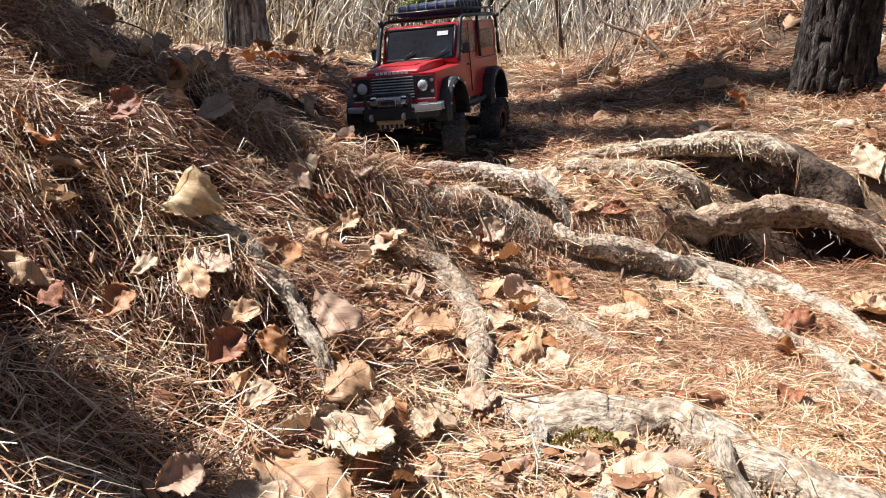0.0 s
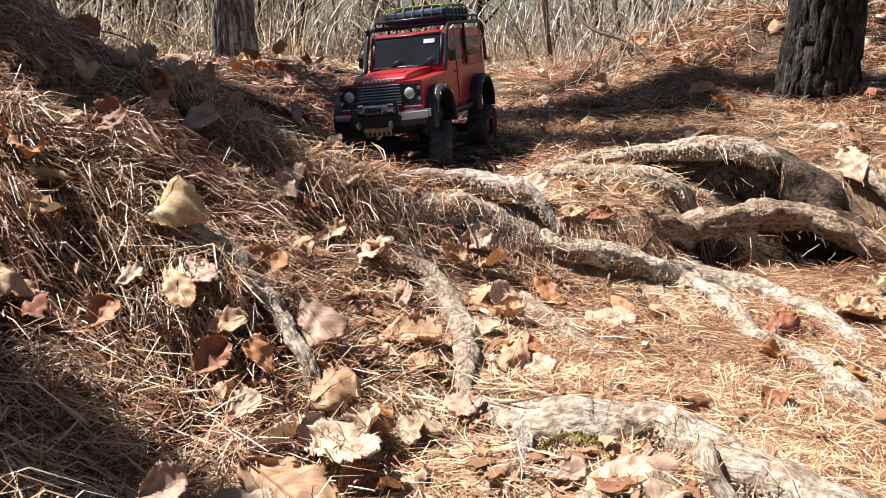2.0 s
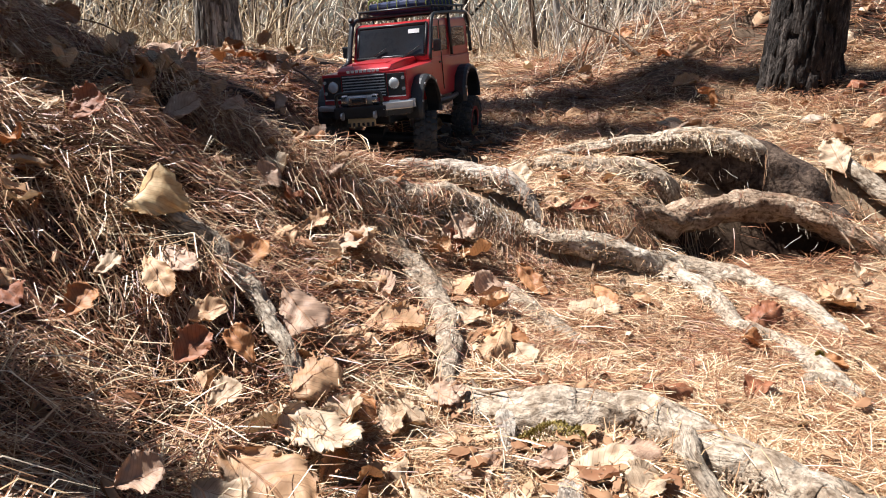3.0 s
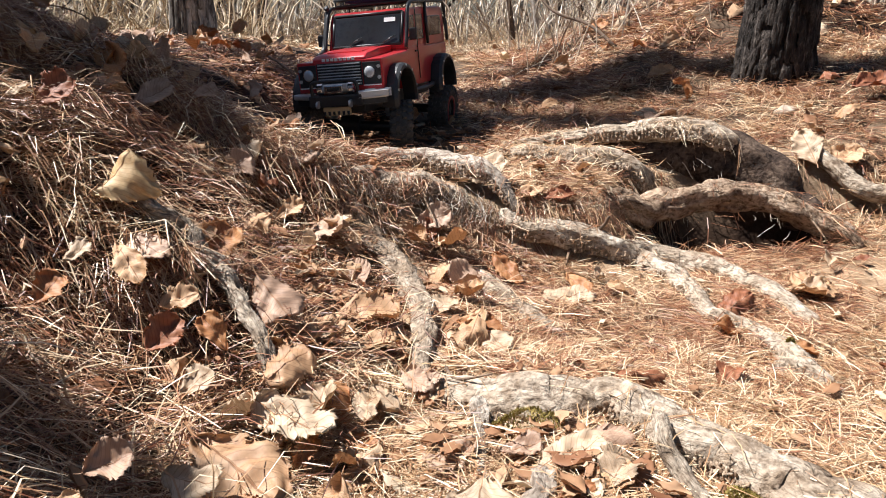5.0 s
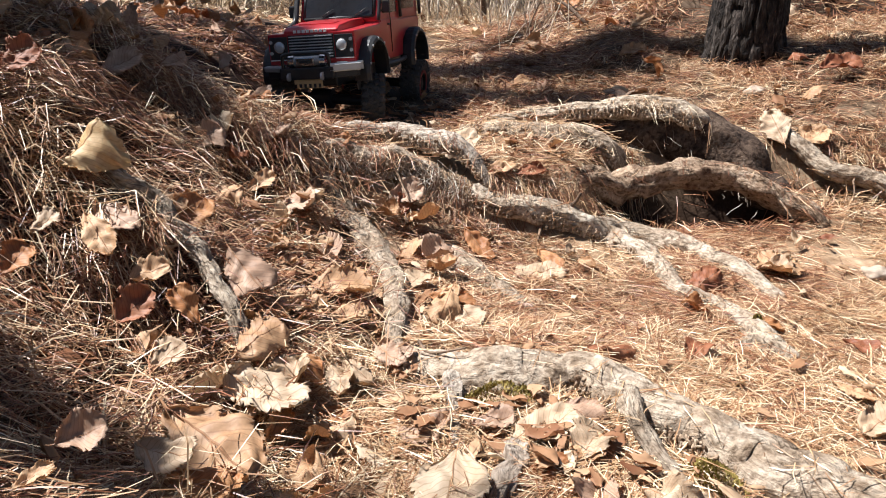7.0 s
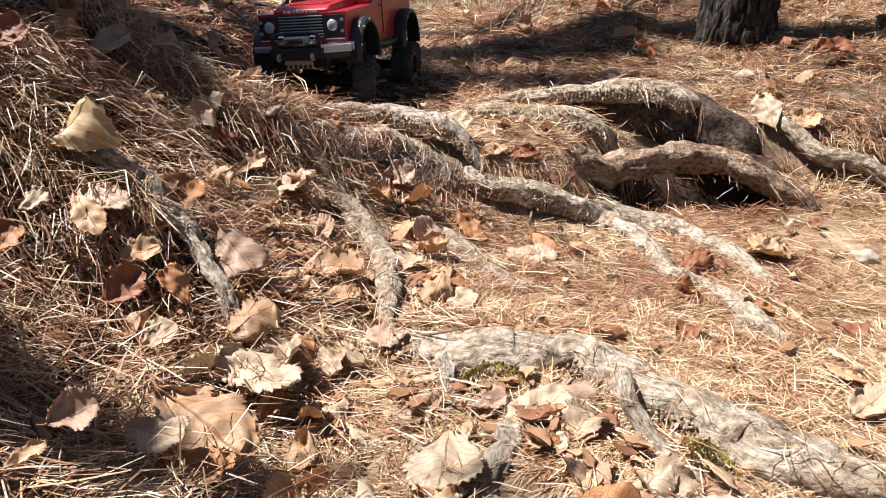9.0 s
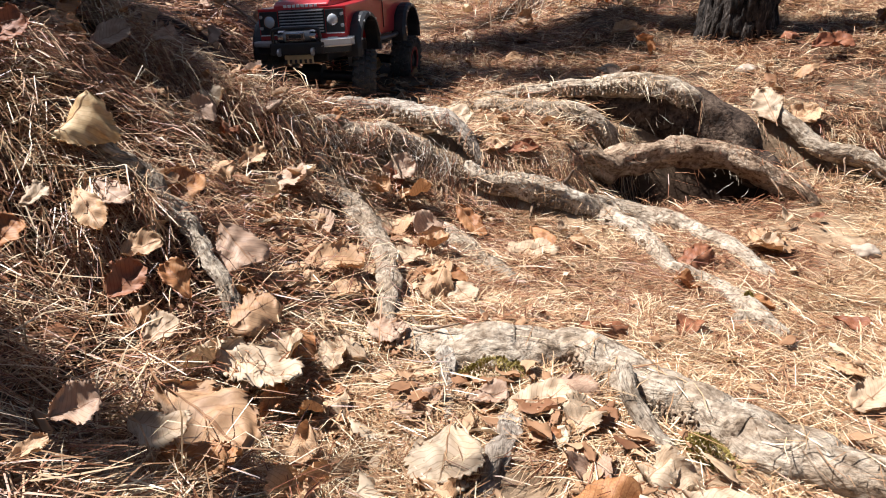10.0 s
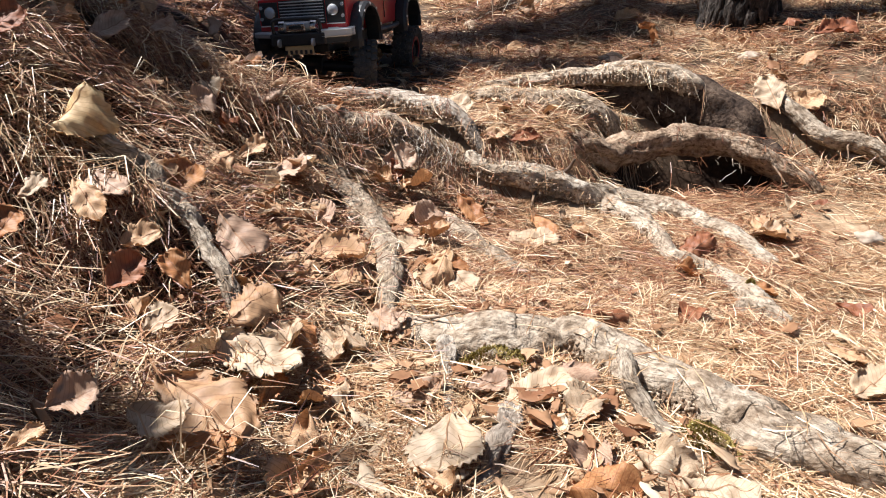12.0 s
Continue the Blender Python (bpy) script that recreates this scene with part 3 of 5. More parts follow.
pine("pine_tree", "pine with few low limbs on the bank", -2.9, 2.46, 4.48, 0.17, 0.13, 0.03, 16, BARK, (0.0, 0.0), 4, 0.2, 3.14, 6)
pine("pine_tree", "older pine further back on the bank", -3.1, 3.00, 6.15, 0.13, 0.08, 0.03, 17, BARK, (0.0, 0.0), 9, 0.35, 4.6, 9)
pine("pine_tree", "tall pine on top of the bank beyond the needles", -2.3, 3.14, 4.95, 0.16, 0.12, 0.03, 12, BARK, (0.0, 0.0), 6, 0.4, 3.51, 7)
pine("pine_tree", "tall pine behind the dry grass", -3.0, 3.50, 6.91, 0.17, 0.12, 0.03, 13, BARK, (0.0, 0.0), 8, 0.5, 4.62, 8)
# out of view, added only so that its shadow darkens the near corner
pine("pine_tree", "unseen young pine added to shade the bank's near corner", -1.45, 0.86, 1.80, 0.105, 0.09, 0.02, 18, BARK, (0.0, 0.0), 5, 0.2, 1.1, 8)



# ---------- needles ----------
def blades(rng, x, y, lift, length, width, turn, pitch, bend, segs=2):
    """Thin curved strips: arrays of roots, heading and pitch. Returns verts and quads."""
    n = len(x)
    z = ground(x, y) + lift
    px, py, pz = x.copy(), y.copy(), z.copy()
    roll = rng.uniform(-0.75, 0.75, n)
    verts = np.empty((n, segs + 1, 2, 3))
    for s in range(segs + 1):
        f = s / segs
        a = turn + bend * (f - 0.5)
        w = width * (1.0 if s < segs else 0.5) * (0.8 if s == 0 else 1.0) / 2
        ox, oy, oz = -np.sin(a) * w, np.cos(a) * w, w * roll
        verts[:, s, 0] = np.stack([px - ox, py - oy, pz - oz], 1)
        verts[:, s, 1] = np.stack([px + ox, py + oy, pz + oz], 1)
        if s < segs:
            d = length / segs
            pt = pitch * (1 - 1.2 * f)
            px = px + np.cos(a) * np.cos(pt) * d
            py = py + np.sin(a) * np.cos(pt) * d
            pz = pz + np.sin(pt) * d
            # follow the slope, never under it
            low = ground(px, py) + 0.0012
            pz = np.maximum(pz, low)
            pz = np.minimum(pz, low + np.maximum(lift, 0.0) + length * 0.5)
    k = (np.arange(n) * (segs + 1) * 2)[:, None]
    quads = np.concatenate([k + 2 * s + np.array([[0, 1, 3, 2]]) for s in range(segs)], 0)
    return verts.reshape(-1, 3), quads


def needle_bed(name, label, seed, count, x0, x1, y0, y1, length, width, mat, weight, lift, pitch, along=0.0, out=False):
    rng = np.random.default_rng(seed)
    # needles lie in loose sprays that share a place and a heading
    per = 9
    cx = rng.uniform(x0, x1, count * 4 // per)
    cy = rng.uniform(y0, y1, count * 4 // per)
    keep = rng.random(len(cx)) < weight(cx, cy)
    cx, cy = cx[keep][:count // per], cy[keep][:count // per]
    x = np.repeat(cx, per) + rng.normal(0, length * 0.16, len(cx) * per)
    y = np.repeat(cy, per) + rng.normal(0, length * 0.16, len(cx) * per)
    spray = np.repeat(rng.uniform(-np.pi, np.pi, len(cx)), per)
    raised = np.repeat(rng.random(len(cx)), per)
    c = root_clearance(x, y)
    keep = (c > 1.3) | (rng.random(len(x)) < 0.05)
    x, y, spray, raised = x[keep], y[keep], spray[keep], raised[keep]
    n = len(x)
    # heading: any, drawn towards the fall of the slope
    e = 0.02
    gx = (slope(x + e, y) - slope(x - e, y)) / (2 * e)
    gy = (slope(x, y + e) - slope(x, y - e)) / (2 * e)
    steep = np.minimum(np.hypot(gx, gy), 1.5)
    down = np.arctan2(-gy, -gx)
    turn = np.where(rng.random(n) < 0.3, rng.uniform(-np.pi, np.pi, n), spray + rng.normal(0, 0.5, n))
    pull = rng.random(n) < np.minimum(0.75, steep * along)
    turn = np.where(pull, down + rng.normal(0, 0.55, n), turn)
    if out:
        turn = np.where(rng.random(n) < 0.30, down + (spray / np.pi) * 1.7 + rng.normal(0, 0.45, n), turn)
    l = length * rng.uniform(0.55, 1.15, n)
    up = lift(x, y) * np.clip(0.75 * raised + 0.35 * rng.random(n), 0, 1) ** 1.3
    on = c[keep] < 1.0
    up = np.where(on, 0.028, up)
    p = rng.normal(0.15 * pitch, pitch, n)
    v, q = blades(rng, x, y, up, l, width * rng.uniform(0.7, 1.25, n), turn, p, rng.normal(0, 0.20, n))
    ob = quads_object(name, v, q, mat)
    tagged(ob, label, "pine needles", kind="stuff")


def thick(x, y):
    """Where needles lie deep: on the banks and behind the step."""
    left = rise((-x - 0.10 - 0.08 * rise((0.74 - y) / 0.03) + 0.05 * value_noise(x, y, 0.2, 31)) / 0.04)
    back = rise((y - 1.40) / 0.05)
    right = rise((x - 0.72) / 0.05) * rise((y - 1.3) / 0.1)
    return np.clip(left + back + right, 0, 1)


def patch(x, y):
    return np.clip(0.55 + 0.75 * value_noise(x, y, 0.13, 41) + 0.4 * value_noise(x, y, 0.05, 42), 0.05, 1)


def at_foot(x, y):
    """The foot of the bank, where broad leaves have gathered."""
    return np.exp(-((x + 0.07) / 0.13) ** 4 - ((y - 0.80) / 0.24) ** 4)


def bare_hollow(x, y):
    """Hollows under the large roots and the eroded face below them, where no needles lie."""
    a = np.exp(-((x - 0.62) / 0.15) ** 4 - ((y - 1.545) / 0.045) ** 4)
    b = np.exp(-((x - 0.57) / 0.17) ** 4 - ((y - 1.430) / 0.035) ** 4)
    return 1 - np.clip(a + b, 0, 0.97)


def gaps(x, y):
    """Openings in the heap towards its lower end."""
    return 1 - 0.88 * rise((0.80 - y) / 0.05) * rise((-x - 0.18) / 0.03) * rise(value_noise(x, y, 0.06, 71) * 6 + 0.6)


def clear_of_car(x, y):
    """The trodden hollow round the car, with few needles."""
    return 1 - 0.92 * rise((x + 0.12) / 0.015) * rise((0.20 - x) / 0.04) * rise((y - 1.42) / 0.02) * rise((2.25 - y) / 0.06)


needle_bed("pine_needles", "layer of pale dry pine needles on sandy soil", 1, 64000, -0.26, 1.15, 0.42, 1.60, 0.046, 0.00090, NEEDLE,
           lambda x, y: (1 - 0.75 * thick(x, y)) * patch(x, y) ** 1.4 * (0.62 + 0.38 * rise((x - 0.2) / 0.08)) * bare_hollow(x, y), lambda x, y: 0.005 + 0 * x, 0.16, 0.3)
needle_bed("pine_needles", "older rusty needles in patches on sandy soil", 8, 42000, -0.22, 1.15, 0.42, 1.60, 0.046, 0.00085, NEEDLE_DARK,
           lambda x, y: (1 - 0.75 * thick(x, y)) * patch(x + 7, y + 2) ** 1.6 * bare_hollow(x, y) * (1 - 0.8 * rise((0.78 - y) / 0.04) * rise((0.40 - x) / 0.04)), lambda x, y: 0.005 + 0 * x, 0.16, 0.3)
needle_bed("pine_needles", "deep tangled heap of brown pine needles on the bank", 2, 64000, -0.75, 0.0, 0.42, 1.75, 0.054, 0.00102, NEEDLE_DARK,
           lambda x, y: gaps(x, y) * thick(x, y) * (0.25 + 0.75 * patch(x, y)) * (1 - 0.6 * at_foot(x, y)) * clear_of_car(x, y), lambda x, y: 0.034 + 0.030 * value_noise(x, y, 0.08, 51), 0.42, 0.5, True)
needle_bed("pine_needles", "loose pale pine needles lying over the heap", 3, 17000, -0.75, 0.02, 0.42, 1.75, 0.060, 0.00112, NEEDLE,
           lambda x, y: gaps(x, y) * thick(x, y) * (1 - 0.65 * rise((y - 1.12) / 0.06)) * patch(x + 3, y) ** 1.5 * (1 - 0.7 * at_foot(x, y)) * clear_of_car(x, y), lambda x, y: 0.050 + 0.034 * value_noise(x, y, 0.08, 51), 0.50, 0.25, True)
needle_bed("pine_needles", "carpet of tan pine needles above the step", 4, 26000, 0.0, 1.9, 1.36, 2.7, 0.052, 0.0013, NEEDLE,
           lambda x, y: thick(x, y) * patch(x, y) ** 1.3 * clear_of_car(x, y) * bare_hollow(x, y), lambda x, y: 0.016 + 0 * x, 0.36, 0.2)
needle_bed("pine_needles", "rusty older needles above the step", 9, 30000, 0.0, 1.9, 1.36, 2.7, 0.052, 0.0013, NEEDLE_DARK,
           lambda x, y: thick(x, y) * (0.3 + 0.7 * patch(x + 5, y)) * clear_of_car(x, y) * bare_hollow(x, y), lambda x, y: 0.013 + 0 * x, 0.36, 0.2)
needle_bed("pine_needles", "brown pine needles along the path", 5, 36000, -1.6, 0.6, 1.6, 3.6, 0.08, 0.0019, NEEDLE_DARK,
           lambda x, y: (0.35 + 0.65 * patch(x, y)) * clear_of_car(x, y), lambda x, y: 0.018 + 0 * x, 0.35, 0.3)
needle_bed("pine_needles", "rusty needles over the far bank", 7, 26000, 0.3, 2.6, 2.5, 4.6, 0.09, 0.0026, NEEDLE_DARK,
           lambda x, y: 0.3 + 0.7 * patch(x / 2, y / 2), lambda x, y: 0.02 + 0 * x, 0.35, 0.3)
needle_bed("pine_needles", "brown pine needles on the forest floor", 6, 30000, -4.0, 4.0, 2.8, 8.5, 0.11, 0.0036, NEEDLE,
           lambda x, y: 0.25 + 0.75 * patch(x / 3, y / 3), lambda x, y: 0.02 + 0 * x, 0.3, 0.3)


def needles_on_roots(label, seed, roots, count, mat):
    """Needles caught on top of the roots."""
    rng = np.random.default_rng(seed)
    x, y, top = [], [], []
    for index in roots:
        line, radii = ROOT_LINES[index]
        k = rng.integers(2, len(line) - 2, count)
        r = radii[k]
        side = rng.uniform(-0.9, 0.9, count)
        x.append(line[k, 0] + rng.normal(0, 0.006, count))
        y.append(line[k, 1] + side * r)
        top.append(line[k, 2] + r * np.sqrt(1 - side * side) * 0.92 + 0.003)
    x, y, top = np.concatenate(x), np.concatenate(y), np.concatenate(top)
    keep = rng.random(len(x)) < rise(value_noise(x, y, 0.05, 81) * 7)
    x, y, top = x[keep], y[keep], top[keep]
    n = len(x)
    turn = np.where(rng.random(n) < 0.5, rng.normal(-1.4, 0.7, n), rng.uniform(-np.pi, np.pi, n))
    v, q = blades(rng, x, y, np.maximum(top - ground(x, y), 0.002), 0.05 * rng.uniform(0.5, 1.1, n), 0.0010 * rng.uniform(0.7, 1.2, n),
                  turn, rng.normal(-0.25, 0.25, n), rng.normal(0, 0.2, n))
    tagged(quads_object("pine_needles", v, q, mat), label, "pine needles", kind="stuff")


needle_bed("pine_needles", "pale needles strewn at the foot of the bank", 11, 9000, -0.19, 0.08, 0.46, 0.90, 0.046, 0.00095, NEEDLE,
           lambda x, y: 0.35 + 0.65 * patch(x + 2, y), lambda x, y: 0.014 + 0 * x, 0.22, 0.2)
needles_on_roots("dry needles caught on the large roots", 61, (12, 13), 650, NEEDLE)
needles_on_roots("rusty needles caught on the step's roots", 62, (11, 15, 16, 16, 16), 300, NEEDLE_DARK)
needles_on_roots("single pale needles lying across the roots", 63, (0, 2, 5, 7), 110, NEEDLE)


# ---------- leaves ----------
def leaf_shape(length, width, cup, curl, twist, teeth, seed, nu=24, nv=10, tear=0.0, crumple=1.0):
    """A toothed leaf with a midrib, folded along it and curled towards the tip; two skins. Returns verts, faces, uvs."""
    rng = random.Random(seed)
    ph = rng.uniform(0, 6)
    lip = rng.uniform(0.1, 0.5) * rng.choice((-1, 1))
    top = []
    for i in range(nu + 1):
        u = i / nu
        half = width / 2 * 2.32 * u ** 0.75 * (1 - u) ** 0.5 + 0.0008
        half *= 1 + 0.10 * math.sin(5 * u + ph)
        bite = [1 + 0.30 * noise.noise(Vector((u * 5.5 + seed * 3.1, s * 4.0, 0.5))) for s in (0, 1)]
        row = []
        for j in range(nv + 1):
            v = 2 * j / nv - 1
            e = 1.0
            if j in (0, nv) and 0 < i < nu:
                e = 1 + (0.045 if i % 2 else -0.045) * rng.uniform(0.2, 1.4) * (1 if teeth else 0) - tear * rng.random() ** 2 * 2
            y = v * half * e * bite[0 if v < 0 else 1]
            ang = curl * (u - 0.35)
            x = length * (math.sin(ang) / curl if abs(curl) > 0.01 else u - 0.35)
            x += 0.05 * length * abs(v) * (1 if i % 2 else 0) * (1 if teeth and j in (0, nv) else 0)
            z = length * ((1 - math.cos(ang)) / curl if abs(curl) > 0.01 else 0)
            z += cup * abs(v) ** 1.5 * half + twist * v * half * (u - 0.3) * 2 + lip * half * max(0, abs(v) - 0.6) ** 2 * 3 * math.sin(4 * u + ph)
            z += 0.010 * length * math.sin(24 * u - 7 * abs(v)) * abs(v)
            z += crumple * 0.21 * length * noise.noise(Vector((u * 2.6 + seed, v * 1.6, seed * 0.7))) + 0.07 * length * noise.noise(Vector((u * 6 + seed, v * 4, 1.7)))
            row.append((x, y, z, u, 0.5 + v / 2))
        top.append(row)
    verts, uv = [], []
    for shift in (0.0, -0.0005):
        for row in top:
            for x, y, z, u, v in row:
                verts.append((x, y, z + shift))
                uv.append((u, v))
    w = nv + 1
    m = (nu + 1) * w
    faces = []
    for i in range(nu):
        for j in range(nv):
            a = i * w + j
            faces.append((a, a + w, a + w + 1, a + 1))
            faces.append((m + a, m + a + 1, m + a + w + 1, m + a + w))
    for i in range(nu):
        a, b = i * w, i * w + nv
        faces.append((a, m + a, m + a + w, a + w))
        faces.append((b, b + w, m + b + w, m + b))
    return verts, faces, uv, [row[nv // 2][:3] for row in top]


def leaf_meshes(mat, length, *shape, **more):
    """The blade, and its midrib with the stalk, as two meshes."""
    v, f, uv, spine = leaf_shape(length, *shape, **more)
    me = bpy.data.meshes.new("dry_leaf")
    me.from_pydata(v, [], f)
    layer = me.uv_layers.new(name="UVMap")
    for loop in me.loops:
        layer.data[loop.index].uv = uv[loop.vertex_index]
    me.materials.append(mat)
    me.polygons.foreach_set("use_smooth", [True] * len(me.polygons))
    x, y, z = spine[0]
    line = [(x - length * 0.17 * k, y + length * 0.03 * k * k, z + length * 0.05 * k * k) for k in (1.0, 0.66, 0.33)] + spine[:-2:2]
    rv, rf = tube(line, [length * 0.011 * (1 - 0.75 * k / len(line)) for k in range(len(line))], 5)
    rib = bpy.data.meshes.new("midrib")
    rib.from_pydata([tuple(p) for p in rv], [], rf)
    rib.materials.append(STALK)
    return me, rib


def place_leaf(meshes, m, tone, upright):
    ob = new("dry_leaf", meshes[0])
    ob.matrix_world = m
    new("midrib", meshes[1]).parent = ob
    tagged(ob, LEAF_UP[tone] if upright else LEAF_WORDS[tone], "leaf", "dry leaves")


LEAF_WORDS = ["tan toothed dry leaf lying on pine needles", "pale bleached dry leaf on the slope", "orange-brown curled dry leaf among needles",
              "dark red-brown crumpled dry leaf", "greyish dry leaf with clear veins", "yellow-tan dry leaf lying on the bank"]
LEAF_UP = ["tan toothed dry leaf standing on edge", "pale bleached dry leaf standing on edge", "orange-brown dry leaf standing on edge",
           "dark red-brown dry leaf standing on edge", "greyish dry leaf propped upright among needles", "yellow-tan dry leaf folded along its midrib"]
leaf_count = 0


def lean_leaf(x, y, lift, length, turn, back, aside, tone, wide, fold):
    """A leaf that leans back on what lies behind it; back, aside: degrees of its plane."""
    global leaf_count
    leaf_count += 1
    rng = random.Random(leaf_count * 17)
    both = leaf_meshes(LEAVES[tone], length, length * wide, fold, rng.choice((-1, 1)) * rng.uniform(0.15, 0.6), rng.uniform(-0.3, 0.3), True,
                       leaf_count, nu=34, nv=12, tear=rng.choice((0.03, 0.06, 0.14)), crumple=0.4)
    m = pose(x, y, float(slope(x, y)) + lift) @ pose(0, 0, 0, back, 0, 0) @ pose(0, 0, 0, 0, aside, 0) @ pose(0, 0, 0, 0, 0, turn)
    place_leaf(both, m, tone, back > 34)


# x, y, lift, length, heading, lean back, lean aside, tone, breadth, fold
BANK_LEAVES_A = [
    (-0.160, 0.545, 0.043, 0.056, -27, 10, -16, 1, 0.55, 0.15),
    (-0.186, 0.469, 0.060, 0.031, 23, 38, 0, 4, 0.85, 0.55),
    (-0.179, 0.387, 0.059, 0.022, 37, 24, 0, 0, 0.50, 0.50),
    (-0.321, 0.900, 0.066, 0.064, 52, 36, -20, 5, 1.05, -0.75),
    (-0.287, 0.830, 0.063, 0.062, -55, 34, 0, 0, 0.44, 0.35),
    (-0.281, 0.865, 0.053, 0.061, -35, 30, 0, 4, 0.60, 0.20),
    (-0.325, 0.797, 0.060, 0.032, 58, 24, 0, 1, 0.60, 0.30),
    (-0.194, 0.705, 0.060, 0.034, 44, 32, 0, 1, 0.85, 0.15),
    (-0.236, 0.756, 0.059, 0.044, 52, 44, 10, 3, 0.85, 0.50),
]
BANK_LEAVES_B = [
    (-0.234, 0.806, 0.061, 0.040, 23, 34, 0, 0, 0.75, 0.40),
    (-0.187, 0.786, 0.054, 0.044, 129, 48, 19, 2, 0.55, 0.60),
    (-0.329, 0.739, 0.060, 0.034, 60, 44, 4, 2, 0.90, 0.40),
    (-0.216, 0.909, 0.056, 0.056, 62, 40, 12, 2, 0.85, 0.40),
    (-0.242, 0.922, 0.059, 0.044, -14, 26, 0, 0, 0.55, 0.30),
    (-0.248, 1.185, 0.038, 0.048, 44, 50, 0, 4, 0.90, 0.20),
    (-0.173, 1.164, 0.032, 0.045, 36, 40, -8, 0, 0.60, 0.50),
]
SLOPE_LEAVES_A = [
    (-0.123, 0.755, 0.053, 0.058, 45, 30, 0, 0, 0.85, -0.35),
    (-0.150, 0.867, 0.059, 0.065, -53, 42, 0, 4, 0.85, -0.40),
    (-0.058, 0.962, 0.028, 0.074, 5, 16, -6, 0, 0.95, 0.25),
    (-0.048, 0.889, 0.021, 0.058, 19, 14, -4, 0, 0.60, 0.30),
    (-0.085, 0.884, 0.023, 0.041, 16, 18, -8, 0, 0.60, 0.30),
    (0.039, 1.043, 0.013, 0.043, 41, 16, -10, 1, 0.90, 0.20),
    (0.079, 0.971, 0.017, 0.058, -20, 22, -4, 2, 0.52, 0.50),
    (0.101, 0.926, 0.014, 0.042, -58, 14, -6, 1, 0.80, 0.20),
    (0.213, 1.133, 0.009, 0.083, 21, 12, -8, 1, 0.78, 0.12),
]
SLOPE_LEAVES_B = [
    (0.243, 1.181, 0.019, 0.060, -70, 20, 0, 2, 0.50, 0.40),
    (0.140, 1.213, 0.027, 0.068, -56, 46, -4, 2, 0.46, 0.30),
    (0.603, 1.204, 0.013, 0.084, -78, 10, -6, 0, 0.85, 0.10),
    (0.456, 1.105, 0.014, 0.066, 36, 40, -4, 3, 0.75, -0.60),
    (0.245, 0.834, 0.016, 0.070, 15, 26, 12, 3, 0.58, -0.90),
    (-0.136, 1.158, 0.025, 0.070, 5, 22, -10, 4, 0.70, 0.20),
    (0.840, 1.604, 0.024, 0.077, 24, 24, -8, 0, 0.70, 0.30),
    (0.491, 0.769, 0.012, 0.043, -59, 10, -4, 0, 0.50, 0.20),
    (0.490, 0.972, 0.011, 0.042, -20, 14, 0, 2, 0.45, 0.30),
]
SLOPE_LEAVES_C = [
    (0.578, 0.909, 0.011, 0.042, -35, 10, 0, 3, 0.50, 0.20),
    (0.362, 0.869, 0.009, 0.052, 50, 14, 0, 3, 0.60, 0.30),
    (0.004, 0.812, 0.019, 0.048, -52, 18, -6, 4, 0.60, 0.30),
    (1.062, 1.961, 0.035, 0.117, 16, 20, -4, 3, 0.60, 0.30),
    (0.020, 0.805, 0.012, 0.032, 55, 30, -10, 4, 0.70, 0.30),
    (0.780, 1.605, 0.040, 0.084, 100, 48, -30, 1, 0.70, 0.05),
]
FOOT_LEAVES_A = [
    (-0.145, 0.598, 0.050, 0.104, -45, 12, -6, 0, 0.72, 0.10),
    (-0.134, 0.529, 0.031, 0.047, -13, 24, 8, 2, 0.60, 0.30),
    (-0.148, 0.535, 0.018, 0.045, -40, 12, -8, 0, 0.60, 0.20),
    (-0.119, 0.715, 0.036, 0.088, -30, 17, 4, 1, 0.72, 0.10),
    (-0.089, 0.685, 0.033, 0.041, -109, 40, 20, 2, 0.50, 0.60),
    (-0.084, 0.740, 0.033, 0.045, 83, 34, -14, 1, 0.78, 1.10),
    (0.049, 0.679, 0.013, 0.054, -149, 12, -8, 4, 0.75, 0.15),
    (0.059, 0.591, 0.020, 0.068, -102, 14, -12, 1, 0.85, 0.15),
    (-0.053, 0.666, 0.010, 0.074, 13, 10, -4, 0, 0.34, 0.20),
]
FOOT_LEAVES_B = [
    (-0.048, 0.722, 0.015, 0.044, -35, 18, -4, 2, 0.60, 0.30),
    (0.137, 0.659, 0.006, 0.068, 23, 10, -6, 1, 0.70, 0.10),
    (0.180, 0.636, 0.012, 0.065, -83, 12, 0, 0, 0.50, 0.20),
    (0.097, 0.677, 0.008, 0.040, 8, 12, -6, 4, 0.60, 0.20),
    (0.470, 0.683, 0.010, 0.059, 31, 12, -6, 1, 0.70, 0.15),
    (0.134, 0.597, 0.009, 0.036, 17, 14, 0, 2, 0.50, 0.30),
    (0.168, 0.573, 0.007, 0.039, 13, 12, -4, 0, 0.55, 0.20),
    (0.009, 0.611, 0.008, 0.043, 26, 12, -8, 1, 0.60, 0.20),
    (-0.036, 0.610, 0.010, 0.038, 12, 12, -8, 0, 0.50, 0.20),
]
FOOT_LEAVES_C = [
    (-0.111, 0.534, 0.028, 0.030, 70, 44, 0, 2, 0.60, 0.60),
]
